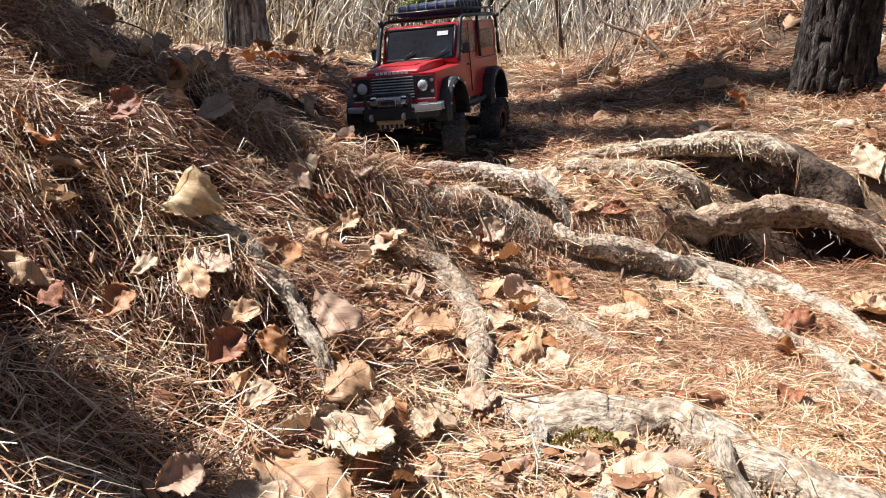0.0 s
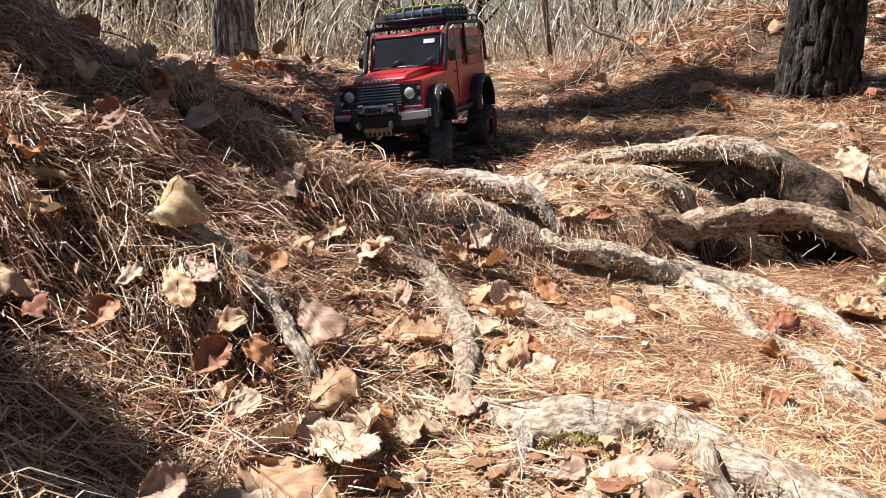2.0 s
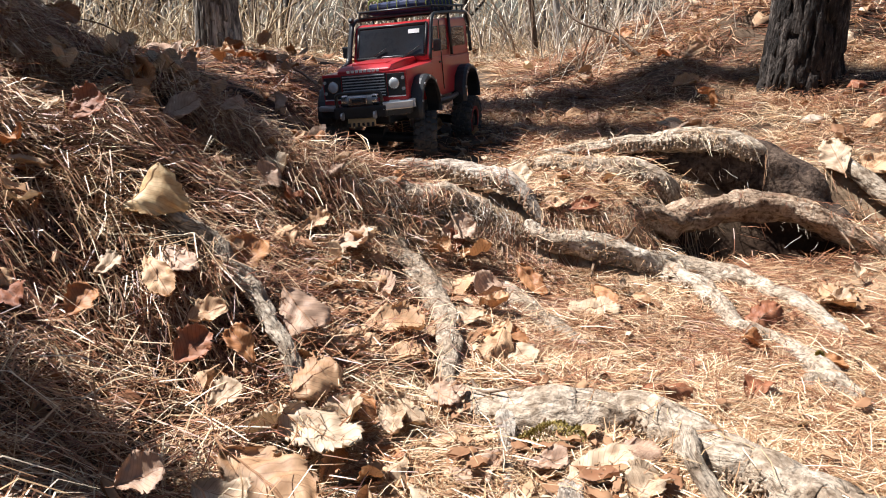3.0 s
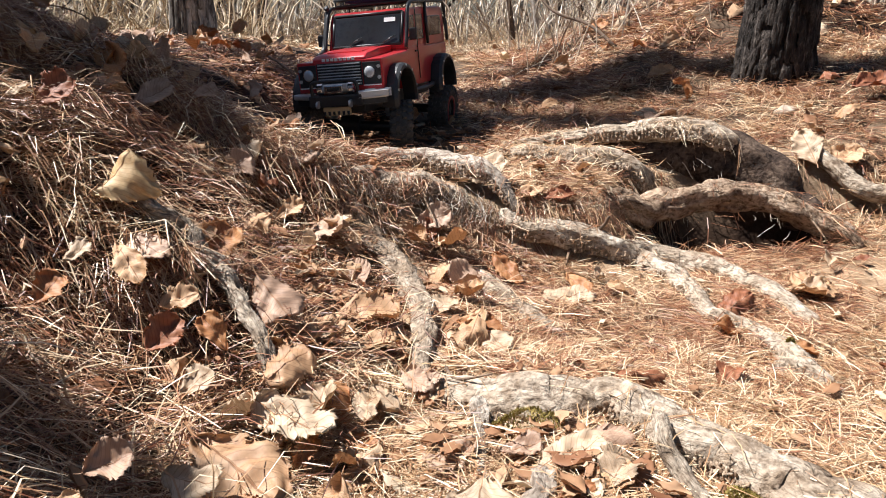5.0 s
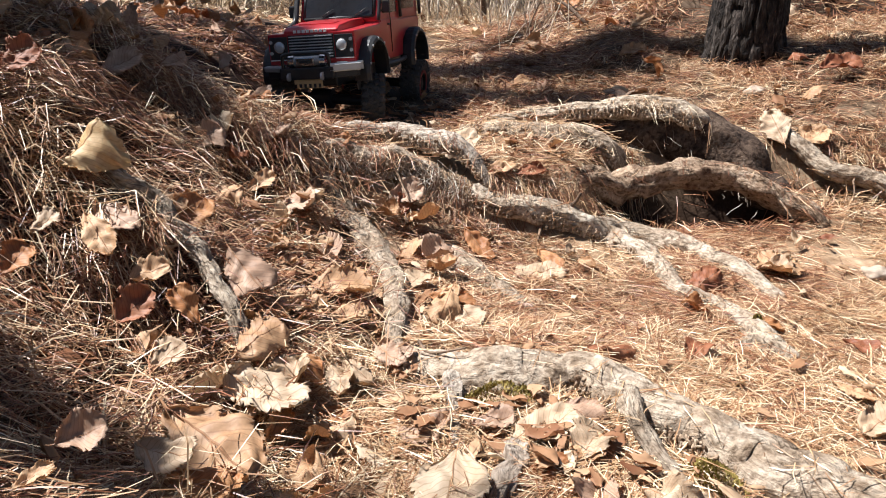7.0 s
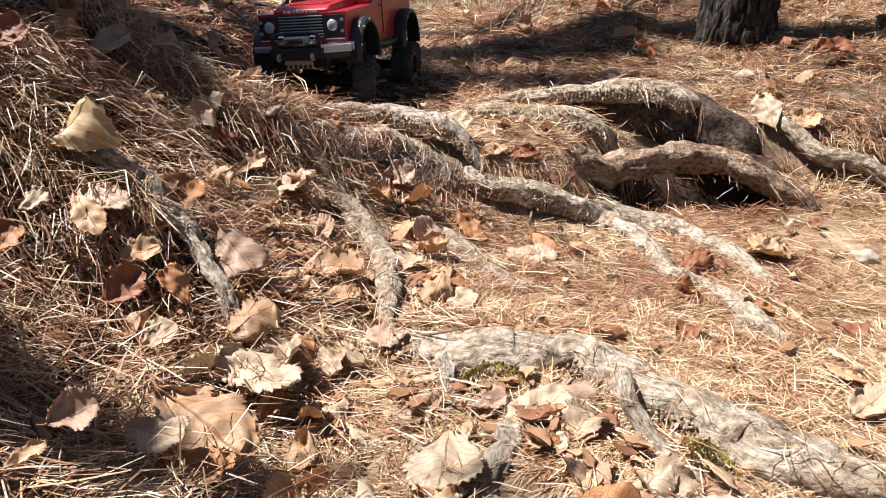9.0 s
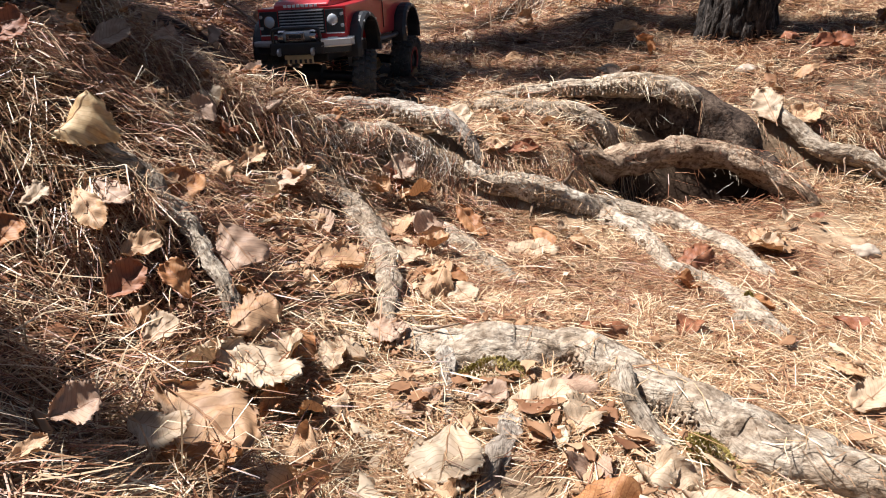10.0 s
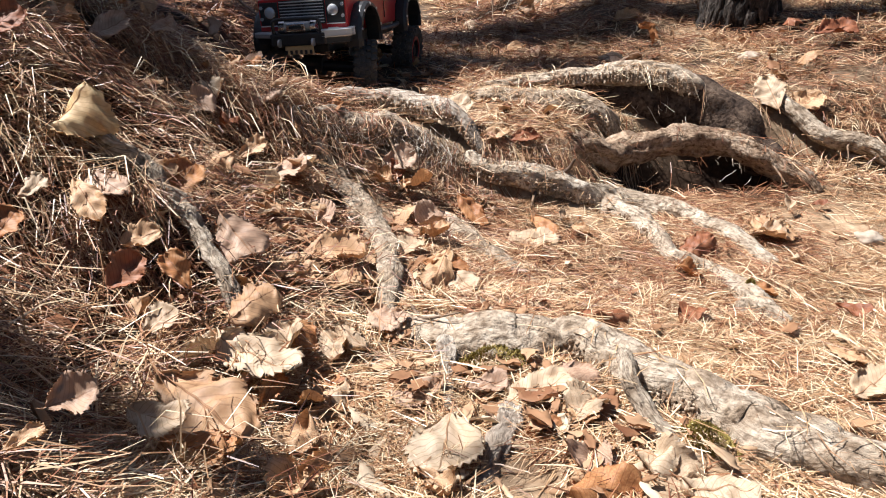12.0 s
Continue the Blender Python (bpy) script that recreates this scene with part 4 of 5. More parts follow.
FAR_LEAVES_A = [
    (-0.410, 0.984, 0.047, 0.052, 50, 44, 0, 3, 0.85, 0.20),
    (-0.366, 1.209, 0.044, 0.057, 35, 40, 0, 4, 0.80, 0.20),
    (-0.431, 0.954, 0.048, 0.027, 34, 30, -8, 1, 0.60, 0.30),
    (-0.466, 1.254, 0.044, 0.040, 41, 45, 0, 4, 0.80, 0.20),
    (-0.251, 1.910, 0.027, 0.126, 36, 24, 0, 4, 0.60, 0.20),
    (-0.310, 1.281, 0.038, 0.040, 30, 30, 0, 4, 0.70, 0.20),
    (0.771, 2.590, 0.036, 0.089, 38, 40, -4, 0, 0.60, 0.40),
]
FAR_LEAVES_B = [
    (0.365, 2.252, 0.022, 0.060, 35, 10, -4, 0, 0.70, 0.50),
    (0.675, 2.333, 0.037, 0.092, 23, 30, -4, 0, 0.50, 0.40),
    (-0.027, 2.089, 0.023, 0.083, 33, 20, 0, 0, 0.60, 0.20),
    (0.711, 3.455, 0.043, 0.119, 32, 30, 0, 2, 0.60, 0.30),
    (-0.761, 3.837, 0.040, 0.086, 68, 40, 0, 2, 0.70, 0.30),
    (-0.161, 3.454, 0.031, 0.141, 39, 20, 0, 4, 0.60, 0.20),
    (0.560, 2.050, 0.020, 0.060, 0, 20, 0, 1, 0.60, 0.20), (0.470, 2.000, 0.020, 0.055, 60, 20, 0, 0, 0.60, 0.30),
    (0.897, 1.507, 0.020, 0.050, 0, 20, -6, 4, 0.60, 0.20),
]
STEP_LEAVES = [
    (0.110, 1.383, 0.030, 0.087, 21, 14, -10, 1, 0.70, 0.10),
    (-0.074, 1.332, 0.030, 0.045, 40, 20, 0, 2, 0.50, 0.20),
    (0.188, 1.353, 0.023, 0.065, 33, 24, -4, 0, 0.50, 0.30),
    (0.031, 1.299, 0.021, 0.059, 23, 40, 0, 4, 0.80, 0.40),
    (0.036, 1.285, 0.021, 0.047, 67, 40, 0, 3, 0.60, 0.40),
    (0.241, 1.360, 0.016, 0.058, 19, 20, 0, 3, 0.60, 0.30),
]
for group in (STEP_LEAVES, FAR_LEAVES_A, FAR_LEAVES_B, BANK_LEAVES_A, BANK_LEAVES_B, SLOPE_LEAVES_A, SLOPE_LEAVES_B, SLOPE_LEAVES_C, FOOT_LEAVES_A, FOOT_LEAVES_B, FOOT_LEAVES_C):
    for row in group:
        lean_leaf(*row)


def scatter_leaves(seed, count, x0, x1, y0, y1, low, high, lift, weights, allow, back=16, spread=20):
    """Single leaves strewn over the needles, from a dozen shapes."""
    rng = random.Random(seed)
    pool = []
    for k in range(15):
        tone = rng.choices(range(5), weights)[0]
        pool.append((tone, leaf_meshes(LEAVES[tone], 1.0, rng.uniform(0.6, 0.9), rng.choice((-0.7, -0.3, 0.3, 0.6, 1.0)), rng.choice((-1, 1)) * rng.uniform(0.3, 1.6),
                                     rng.uniform(-0.7, 0.7), True, seed + k, tear=rng.choice((0.06, 0.15, 0.3)))))
    made = 0
    while made < count:
        x, y = rng.uniform(x0, x1), rng.uniform(y0, y1)
        if not allow(x, y) or root_clearance(np.array([x]), np.array([y]))[0] < 2.4:
            continue
        tone, me = pool[made % 15]
        made += 1
        s = rng.uniform(low, high)
        lean, aside = rng.gauss(back, spread), rng.gauss(-5, spread * 0.8)
        up = lift * rng.uniform(0.8, 1.15) + s * 0.25 * (abs(math.sin(radians(lean))) + abs(math.sin(radians(aside))))
        m = (pose(x, y, float(slope(x, y)) + up) @ pose(0, 0, 0, lean, 0, 0) @ pose(0, 0, 0, 0, aside, 0)
             @ pose(0, 0, 0, 0, 0, rng.uniform(0, 360)) @ Matrix.Scale(s, 4))
        place_leaf(me, m, tone, lean > 34)


scatter_leaves(301, 26, -0.62, -0.16, 0.52, 1.55, 0.034, 0.062, 0.046, (4, 1, 4, 3, 1), lambda x, y: y > 0.9 or x < -0.24)
scatter_leaves(306, 26, -0.75, -0.14, 1.20, 2.3, 0.045, 0.075, 0.034, (1, 1, 2, 5, 5), lambda x, y: True)
scatter_leaves(302, 32, -0.16, 0.10, 0.56, 1.28, 0.030, 0.062, 0.018, (6, 4, 2, 0, 3), lambda x, y: math.hypot(x - 0.07, y - 0.68) > 0.08, 12, 11)
scatter_leaves(303, 12, 0.02, 0.30, 0.48, 0.74, 0.034, 0.060, 0.007, (6, 5, 1, 0, 2), lambda x, y: x + y < 0.92 and math.hypot(x - 0.07, y - 0.67) > 0.08, 8, 8)
scatter_leaves(304, 14, 0.15, 1.10, 0.80, 1.36, 0.022, 0.042, 0.010, (3, 2, 3, 3, 2), lambda x, y: True, 10, 14)
scatter_leaves(305, 30, -0.9, 1.5, 1.75, 3.2, 0.045, 0.085, 0.024, (3, 2, 4, 4, 3), lambda x, y: abs(x + 0.1) > 0.3 or y > 2.5)


def leaf_litter(name, label, seed, count, x0, x1, y0, y1, size, weight, nv=4, nu=7, raised=0.0, tip=24):
    """Small broken leaves, joined."""
    rng = random.Random(seed)
    calm = 0.5 if tip < 20 else 1.0
    shapes = [leaf_shape(1.0, rng.uniform(0.3, 0.65), calm * rng.uniform(-0.3, 0.5), calm * rng.uniform(-1.0, 1.2), calm * rng.uniform(-.5, .5), True, seed + i,
                         nu, nv, tear=0.25, crumple=calm)[:2] for i in range(9)]
    verts, faces = [], []
    made = 0
    while made < count:
        x, y = rng.uniform(x0, x1), rng.uniform(y0, y1)
        if rng.random() > float(weight(np.array([x]), np.array([y]))[0]):
            continue
        made += 1
        v, f = shapes[made % 9]
        s = size * rng.uniform(0.5, 1.25)
        k = len(verts)
        m = pose(x, y, ground_at(x, y) + rng.uniform(0.002, 0.012) + raised * rng.random() + 0.08 * s, rng.gauss(0, tip), rng.gauss(0, tip), rng.uniform(0, 360)) @ Matrix.Scale(s, 4)
        verts += [m @ Vector(p) for p in v]
        faces += [tuple(i + k for i in q) for q in f]
    ob = mesh_object(name, verts, faces, LITTER)
    tagged(ob, label, "leaf litter", kind="stuff")


leaf_litter("leaf_litter", "crumbled brown leaf pieces on the lower slope", 101, 240, -0.12, 0.75, 0.45, 1.35, 0.026,
            lambda x, y: (0.3 + 0.3 * rise((0.75 - y) / 0.1) + 0.4 * rise((0.1 - x) / 0.05)) * (root_clearance(x, y) > 1.5), tip=12)
leaf_litter("leaf_litter", "broken tan leaves heaped below the thick root", 105, 60, -0.02, 0.27, 0.48, 0.74, 0.036, lambda x, y: 0.8 * (root_clearance(x, y) > 1.7), tip=9)
leaf_litter("leaf_litter", "broken leaves at the foot of the bank", 106, 100, -0.16, 0.05, 0.62, 1.15, 0.040, lambda x, y: 0.8 + 0 * x, tip=14)
leaf_litter("leaf_litter", "dry leaves caught in the needles of the bank", 102, 260, -0.65, -0.08, 0.45, 1.6, 0.036, lambda x, y: 0.6 + 0 * x, raised=0.035)
leaf_litter("leaf_litter", "small leaf scraps in the trodden hollow", 107, 170, -0.15, 0.35, 1.40, 2.2, 0.03, lambda x, y: 0.8 + 0 * x)
leaf_litter("leaf_litter", "dry leaves along the path", 103, 260, -0.9, 1.6, 1.6, 3.4, 0.05, lambda x, y: 0.6 + 0 * x)
leaf_litter("leaf_litter", "dry leaves on the forest floor", 104, 700, -3.5, 3.5, 2.8, 9.0, 0.09, lambda x, y: 0.7 + 0 * x, 2, 4)


# ---------- undergrowth and woods ----------
def thicket(name, label, seed, count, x0, x1, y0, y1, length, width, mat, upright, segs=5, spread=0.5):
    rng = np.random.default_rng(seed)
    y = y0 + (y1 - y0) * rng.random(count)
    x = (x0 + (x1 - x0) * rng.random(count)) * (y / y1) ** 0.6
    n = len(x)
    z = slope(x, y) - 0.02
    p = np.stack([x, y, z], 1)
    turn = rng.uniform(-np.pi, np.pi, n)
    pitch = np.pi / 2 - np.abs(rng.normal(0, spread, n))
    l = length * rng.uniform(0.4, 1.3, n)
    droop = rng.normal(0.0, 1.0, n) * (1 - upright)
    w = width * rng.uniform(0.5, 1.6, n)
    ring = np.empty((n, segs + 1, 3, 3))
    for s in range(segs + 1):
        f = s / segs
        r = w * (1 - 0.75 * f)
        for k in range(3):
            a = k * 2 * np.pi / 3 + turn
            ring[:, s, k] = p + np.stack([np.cos(a) * r, np.sin(a) * r, 0 * r], 1)
        pt = pitch - np.abs(droop) * f * 1.7
        h = turn + droop * f * 0.6
        step = (l / segs)[:, None]
        p = p + step * np.stack([np.cos(h) * np.cos(pt), np.sin(h) * np.cos(pt), np.sin(pt)], 1)
    k = (np.arange(n) * (segs + 1) * 3)[:, None]
    quads = np.concatenate([k + 3 * s + np.array([[j, (j + 1) % 3, (j + 1) % 3 + 3, j + 3]]) for s in range(segs) for j in range(3)], 0)
    tagged(quads_object(name, ring.reshape(-1, 3), quads, mat, True), label, "undergrowth", kind="stuff")


thicket("dry_grass", "tall arching clump of bleached dry grass behind a pine", 201, 420, -2.6, -0.9, 4.3, 5.6, 0.75, 0.0050, STRAW, -0.9, 10, 0.55)
thicket("undergrowth", "tangle of thin bare brown stems", 202, 900, -6, 6, 5.4, 11, 1.0, 0.0050, STRAW, -0.5, 8, 0.8)
thicket("undergrowth", "dense far thicket of bare saplings", 203, 700, -11, 11, 9, 22, 2.2, 0.010, STEMS, 0.1, 7, 0.7)
thicket("dry_grass", "low dry grass at the thicket's foot", 204, 4500, -4.5, 4.5, 4.6, 8.5, 0.20, 0.0028, STRAW, 0.3, 3, 0.8)
thicket("undergrowth", "pale crossing branches of bare brushwood", 206, 620, -5, 5, 5.4, 9.5, 1.4, 0.0085, STEMS, -0.2, 9, 0.95)
thicket("undergrowth", "bare twigs on the far bank", 205, 420, 0.5, 3.2, 2.9, 4.8, 0.6, 0.003, STEMS, 0.2, 6, 0.8)


def sapling(rng, x, y, height, r, lean, mat, branches):
    thing = tagged(new("sapling"), "slender bare sapling in the winter thicket", "sapling", "bare saplings")
    z = float(slope(x, y)) - 0.03
    thing.location = (x, y, z)
    pts = [(0, 0, 0)]
    for i in range(1, 6):
        h = height * i / 5
        pts.append((lean[0] * h + rng.gauss(0, 0.03), lean[1] * h + rng.gauss(0, 0.03), h))
    line = curve_through(pts, 5)
    v, f = tube(line, np.linspace(r, r * 0.45, len(line)), 9, 0.15, rng.randrange(99))
    mesh_object("stem", v, f, mat, True, thing)
    for _ in range(branches):
        k = 1 + int((len(line) - 5) * rng.random() ** 1.7)
        a = rng.uniform(0, 2 * math.pi)
        l = rng.uniform(0.25, 0.8)
        b = [line[k] + np.array((math.cos(a) * l * s, math.sin(a) * l * s, l * s * 0.8 + rng.gauss(0, .02))) for s in (0, 0.3, 0.65, 1)]
        bl = curve_through(b, 3)
        v, f = tube(bl, np.linspace(r * 0.45, r * 0.12, len(bl)), 6)
        mesh_object("branch", v, f, mat, True, thing)


rng = random.Random(77)
for i in range(84):
    y = rng.uniform(5.0, 12)
    x = rng.uniform(-0.62, 0.62) * y
    if -0.5 < x < 0.9 and y < 6:
        x += 2
    sapling(rng, x, y, rng.uniform(2.0, 3.4), rng.uniform(0.008, 0.028), (rng.gauss(0, 0.10), rng.gauss(0, 0.08)),
            BARK_PALE if rng.random() < 0.45 else TWIG if rng.random() < 0.5 else BARK, rng.randrange(4, 9))
for i in range(16):
    y = rng.uniform(6.5, 13)
    x = (-0.56 + 1.12 * (i + rng.random()) / 16) * y
    sapling(rng, x, y, rng.uniform(4, 6), rng.uniform(0.035, 0.085), (rng.gauss(0, 0.04), rng.gauss(0, 0.04)), BARK if i % 3 else BARK_PALE, rng.randrange(5, 9))
for i in range(34):
    y = rng.uniform(12, 34)
    x = rng.uniform(-0.6, 0.6) * y
    sapling(rng, x, y, rng.uniform(5, 8), rng.uniform(0.05, 0.13), (rng.gauss(0, 0.05), rng.gauss(0, 0.05)), BARK_PALE, rng.randrange(3, 6))

# ---------- model car ----------
def paint(name, colour, rough, metal=0.0, coat=0.0, bump=0.15, dust=0.35):
    """Paint, rubber or metal with a film of dust in blotches."""
    m = material(name, [colour, tuple(c * 0.9 + 0.012 for c in colour), tuple(c * (1 - dust * 0.5) + d * dust * 0.5 for c, d in zip(colour, (0.30, 0.22, 0.14)))],
                 45, rough=rough, bump=bump, metal=metal, coat=coat, depth=0.0006, fine=6)
    return m


RED = paint("red_paint", (0.43, 0.010, 0.014), 0.32, coat=0.35, bump=0.05, dust=0.12)
BLACK = paint("black_plastic", (0.012, 0.012, 0.013), 0.42, dust=0.10)
RUBBER = paint("tyre_rubber", (0.052, 0.049, 0.045), 0.62, dust=0.6)
STEEL = paint("satin_steel", (0.60, 0.60, 0.61), 0.42, 0.7, bump=0.1, dust=0.2)
CHROME = paint("bright_metal", (0.62, 0.62, 0.63), 0.22, 1.0, bump=0.0, dust=0.05)
DARK_GLASS = paint("tinted_glass", (0.012, 0.014, 0.018), 0.08, bump=0.0, dust=0.06)
LENS = paint("lamp_lens", (0.55, 0.56, 0.58), 0.18, 0.3, bump=0.0, dust=0.05)
GOLD = paint("gold_plate", (0.60, 0.45, 0.24), 0.4, 0.3)
WHITE = paint("white_letters", (0.75, 0.74, 0.72), 0.5, dust=0.1)
BAG = paint("blue_fabric", (0.020, 0.030, 0.085), 0.75, bump=0.6)
NET = paint("yellow_green_cord", (0.27, 0.29, 0.06), 0.7)
RIM_RED = paint("red_rim", (0.36, 0.035, 0.03), 0.4, 0.3)


def bm_box(lo, hi, bevel=0.002, shear=None):
    bm = bmesh.new()
    bmesh.ops.create_cube(bm, size=1.0)
    for v in bm.verts:
        v.co = Vector([(lo[i] + hi[i]) / 2 + v.co[i] * (hi[i] - lo[i]) for i in range(3)])
        if shear:
            v.co = Vector(shear(*v.co))
    if bevel:
        bmesh.ops.bevel(bm, geom=bm.edges[:], offset=bevel, segments=2, affect="EDGES", profile=0.6)
    return bm


def bm_profile(outline, x0, x1, bevel=0.002):
    """A side outline (y, z) drawn out from x0 to x1."""
    bm = bmesh.new()
    a = [bm.verts.new((x0, y, z)) for y, z in outline]
    b = [bm.verts.new((x1, y, z)) for y, z in outline]
    bm.faces.new(a)
    bm.faces.new(b[::-1])
    n = len(outline)
    for i in range(n):
        bm.faces.new((a[i], b[i], b[(i + 1) % n], a[(i + 1) % n]))
    bmesh.ops.recalc_face_normals(bm, faces=bm.faces)
    if bevel:
        bmesh.ops.bevel(bm, geom=bm.edges[:], offset=bevel, segments=2, affect="EDGES", profile=0.6)
    return bm


def bm_tube(points, r, sides=8, steps=4):
    line = curve_through(points, steps) if len(points) > 2 else np.array(points, float)
    v, f = tube(line, np.full(len(line), r), sides)
    bm = bmesh.new()
    vs = [bm.verts.new(p) for p in v]
    for q in f:
        bm.faces.new([vs[i] for i in q])
    bmesh.ops.recalc_face_normals(bm, faces=bm.faces)
    for face in bm.faces:
        face.smooth = True
    return bm


def bm_disc(c, r0, r1, x0, x1, sides=28, axis="x"):
    """A ring or disc about an axis through c, from x0 to x1; r0: inner radius (0: closed)."""
    bm = bmesh.new()
    rings = []
    outline = [(r0, x0), (r1, x0), (r1, x1), (r0, x1)]
    for k in range(sides):
        a = 2 * math.pi * k / sides
        row = []
        for r, x in outline:
            p = (x, math.cos(a) * r, math.sin(a) * r) if axis == "x" else (math.cos(a) * r, x, math.sin(a) * r)
            row.append(bm.verts.new((c[0] + p[0], c[1] + p[1], c[2] + p[2])))
        rings.append(row)
    for k in range(sides):
        a, b = rings[k], rings[(k + 1) % sides]
        for j in range(4 if r0 else 3):
            i = (j + 1) % 4
            bm.faces.new((a[j], a[i], b[i], b[j]))
    if not r0:
        bmesh.ops.remove_doubles(bm, verts=bm.verts, dist=1e-6)
    bmesh.ops.recalc_face_normals(bm, faces=bm.faces)
    return bm


def bm_tyre(r, w):
    """A chunky tyre: round-shouldered ring with staggered lugs."""
    bm = bmesh.new()
    prof = [(r * 0.56, -w * 0.40), (r * 0.72, -w * 0.50), (r * 0.88, -w * 0.50), (r * 0.94, -w * 0.40), (r * 0.95, 0), (r * 0.94, w * 0.40),
            (r * 0.88, w * 0.50), (r * 0.72, w * 0.50), (r * 0.56, w * 0.40)]
    sides = 40
    rings = []
    for k in range(sides):
        a = 2 * math.pi * k / sides
        rings.append([bm.verts.new((x, math.cos(a) * q, math.sin(a) * q)) for q, x in prof])
    for k in range(sides):
        a, b = rings[k], rings[(k + 1) % sides]
        for j in range(len(prof) - 1):
            bm.faces.new((a[j], a[j + 1], b[j + 1], b[j]))
    count = 22
    for k in range(count):
        for side, off in ((-0.36, 0), (0.36, 0.5), (-0.13, 0.25), (0.13, 0.75)):
            a = 2 * math.pi * (k + off) / count
            m = Matrix.Rotation(a, 4, "X") @ Matrix.Translation((side * w, 0, r * 0.955)) @ Matrix.Rotation(0.35 if side < 0 else -0.35, 4, "Z")
            g = bmesh.ops.create_cube(bm, size=1.0)["verts"]
            sx = w * (0.27 if abs(side) > 0.2 else 0.20)
            for v in g:
                t = 0.82 if v.co.z > 0 else 1.0
                v.co = m @ Vector((v.co.x * sx * t, v.co.y * r * 0.17 * t, v.co.z * r * 0.10))
        for s in (-1, 1):
            a = 2 * math.pi * (k + (0 if s < 0 else 0.5)) / count
            m = Matrix.Rotation(a, 4, "X") @ Matrix.Translation((s * w * 0.50, 0, r * 0.86))
            g = bmesh.ops.create_cube(bm, size=1.0)["verts"]
            for v in g:
                v.co = m @ Vector((v.co.x * w * 0.07, v.co.y * r * 0.13, v.co.z * r * 0.16))
    bmesh.ops.recalc_face_normals(bm, faces=bm.faces)
    return bm


LEAN = Matrix.Translation((0, 0, 0.105)) @ pose(0, 0, 0, 0, 5.5, 0) @ Matrix.Translation((0, 0, -0.09))


def build_car(m):
    car = tagged(new("model_car"), "red off-road model car with black arches and roof cargo", "model car")
    car.matrix_world = m

    def P(name, bm, mat, parent=None, label=""):
        ob = part(name, bm, mat, parent or car, label)
        if parent is None and not name.startswith("axle"):
            ob.matrix_basis = LEAN
        return ob

    # chassis and axles
    P("chassis", bm_box((-0.045, -0.225, 0.078), (0.045, 0.225, 0.104), 0.004), BLACK)
    for y in (-0.162, 0.162):
        P("axle", bm_disc((0, y, 0.060), 0, 0.011, -0.095, 0.095, 14), BLACK)
        P("axle_case", bm_disc((0.012, y, 0.060), 0, 0.021, -0.022, 0.022, 16), BLACK)
        for x in (-0.066, 0.066):
            P("damper", bm_tube([(x, y - 0.018, 0.060), (x * 0.93, y - 0.022, 0.135)], 0.008, 10), STEEL, label="steel spring damper")
    P("skid_plate", bm_box((-0.030, 0.268, 0.080), (0.030, 0.274, 0.0975), 0.001), GOLD, label="gold-coloured slotted plate under the bumper")
    for k in range(6):
        P("slot", bm_box((-0.028 + k * 0.0105, 0.2725, 0.081), (-0.023 + k * 0.0105, 0.2755, 0.089), 0), BLACK)
    # body tub, sills, wings
    low, waist = 0.112, 0.196
    tub = [(-0.240, 0.140), (-0.240, waist), (0.070, waist), (0.070, low), (-0.088, low), (-0.100, 0.148), (-0.130, 0.166), (-0.194, 0.166),
           (-0.222, 0.140)]
    P("body", bm_profile(tub, -0.094, 0.094, 0.003), RED)
    wing = [(0.068, low), (0.068, 0.193), (0.232, 0.188), (0.236, 0.182), (0.236, 0.128), (0.222, 0.128), (0.214, 0.148), (0.190, 0.168),
            (0.136, 0.168), (0.108, 0.148), (0.096, low)]
    for s in (-1, 1):
        P("wing", bm_profile(wing, s * 0.060, s * 0.095, 0.003), RED)
    hood = [(0.072, 0.130), (0.072, 0.207), (0.150, 0.206), (0.222, 0.200), (0.237, 0.193), (0.237, 0.186), (0.228, 0.130)]
    P("bonnet", bm_profile(hood, -0.0595, 0.0595, 0.004), RED)
    P("bonnet_ridge", bm_box((-0.040, 0.095, 0.203), (0.040, 0.200, 0.2085), 0.002,
                             lambda x, y, z: (x, y, z - 0.004 * (y - 0.095) / 0.105)), RED)
    # letters on the bonnet's edge, as plain bars
    for k in range(8):
        P("letter_bar", bm_box((-0.036 + k * 0.0094, 0.2372, 0.1880), (-0.0295 + k * 0.0094, 0.2390, 0.1935), 0.0004), WHITE)
    for s in (-1, 1):
        for y in (0.088,):
            P("bonnet_vent", bm_box((s * 0.030 - 0.013, y, 0.2075), (s * 0.030 + 0.013, y + 0.016, 0.2095), 0.001), BLACK)
    # cab
    cab = [(-0.240, waist), (-0.240, 0.262), (-0.232, 0.279), (-0.215, 0.284), (0.020, 0.284), (0.036, 0.279), (0.068, 0.208), (0.068, waist)]
    P("cab", bm_profile(cab, -0.092, 0.092, 0.004), RED)
    P("windscreen", bm_box((-0.078, 0.0, 0.0), (0.078, 0.004, 0.060), 0.001,
                           lambda x, y, z: (x, y + 0.0655 - z * 0.43, z + 0.212)), DARK_GLASS)
    fr = ((-0.0815, 0.0675, 0.209), (0.0815, 0.0675, 0.209), (0.0815, 0.0395, 0.276), (-0.0815, 0.0395, 0.276), (-0.0815, 0.0675, 0.209))
    for a, b in zip(fr, fr[1:]):
        P("windscreen_frame", bm_tube([a, b], 0.0035, 8), BLACK)
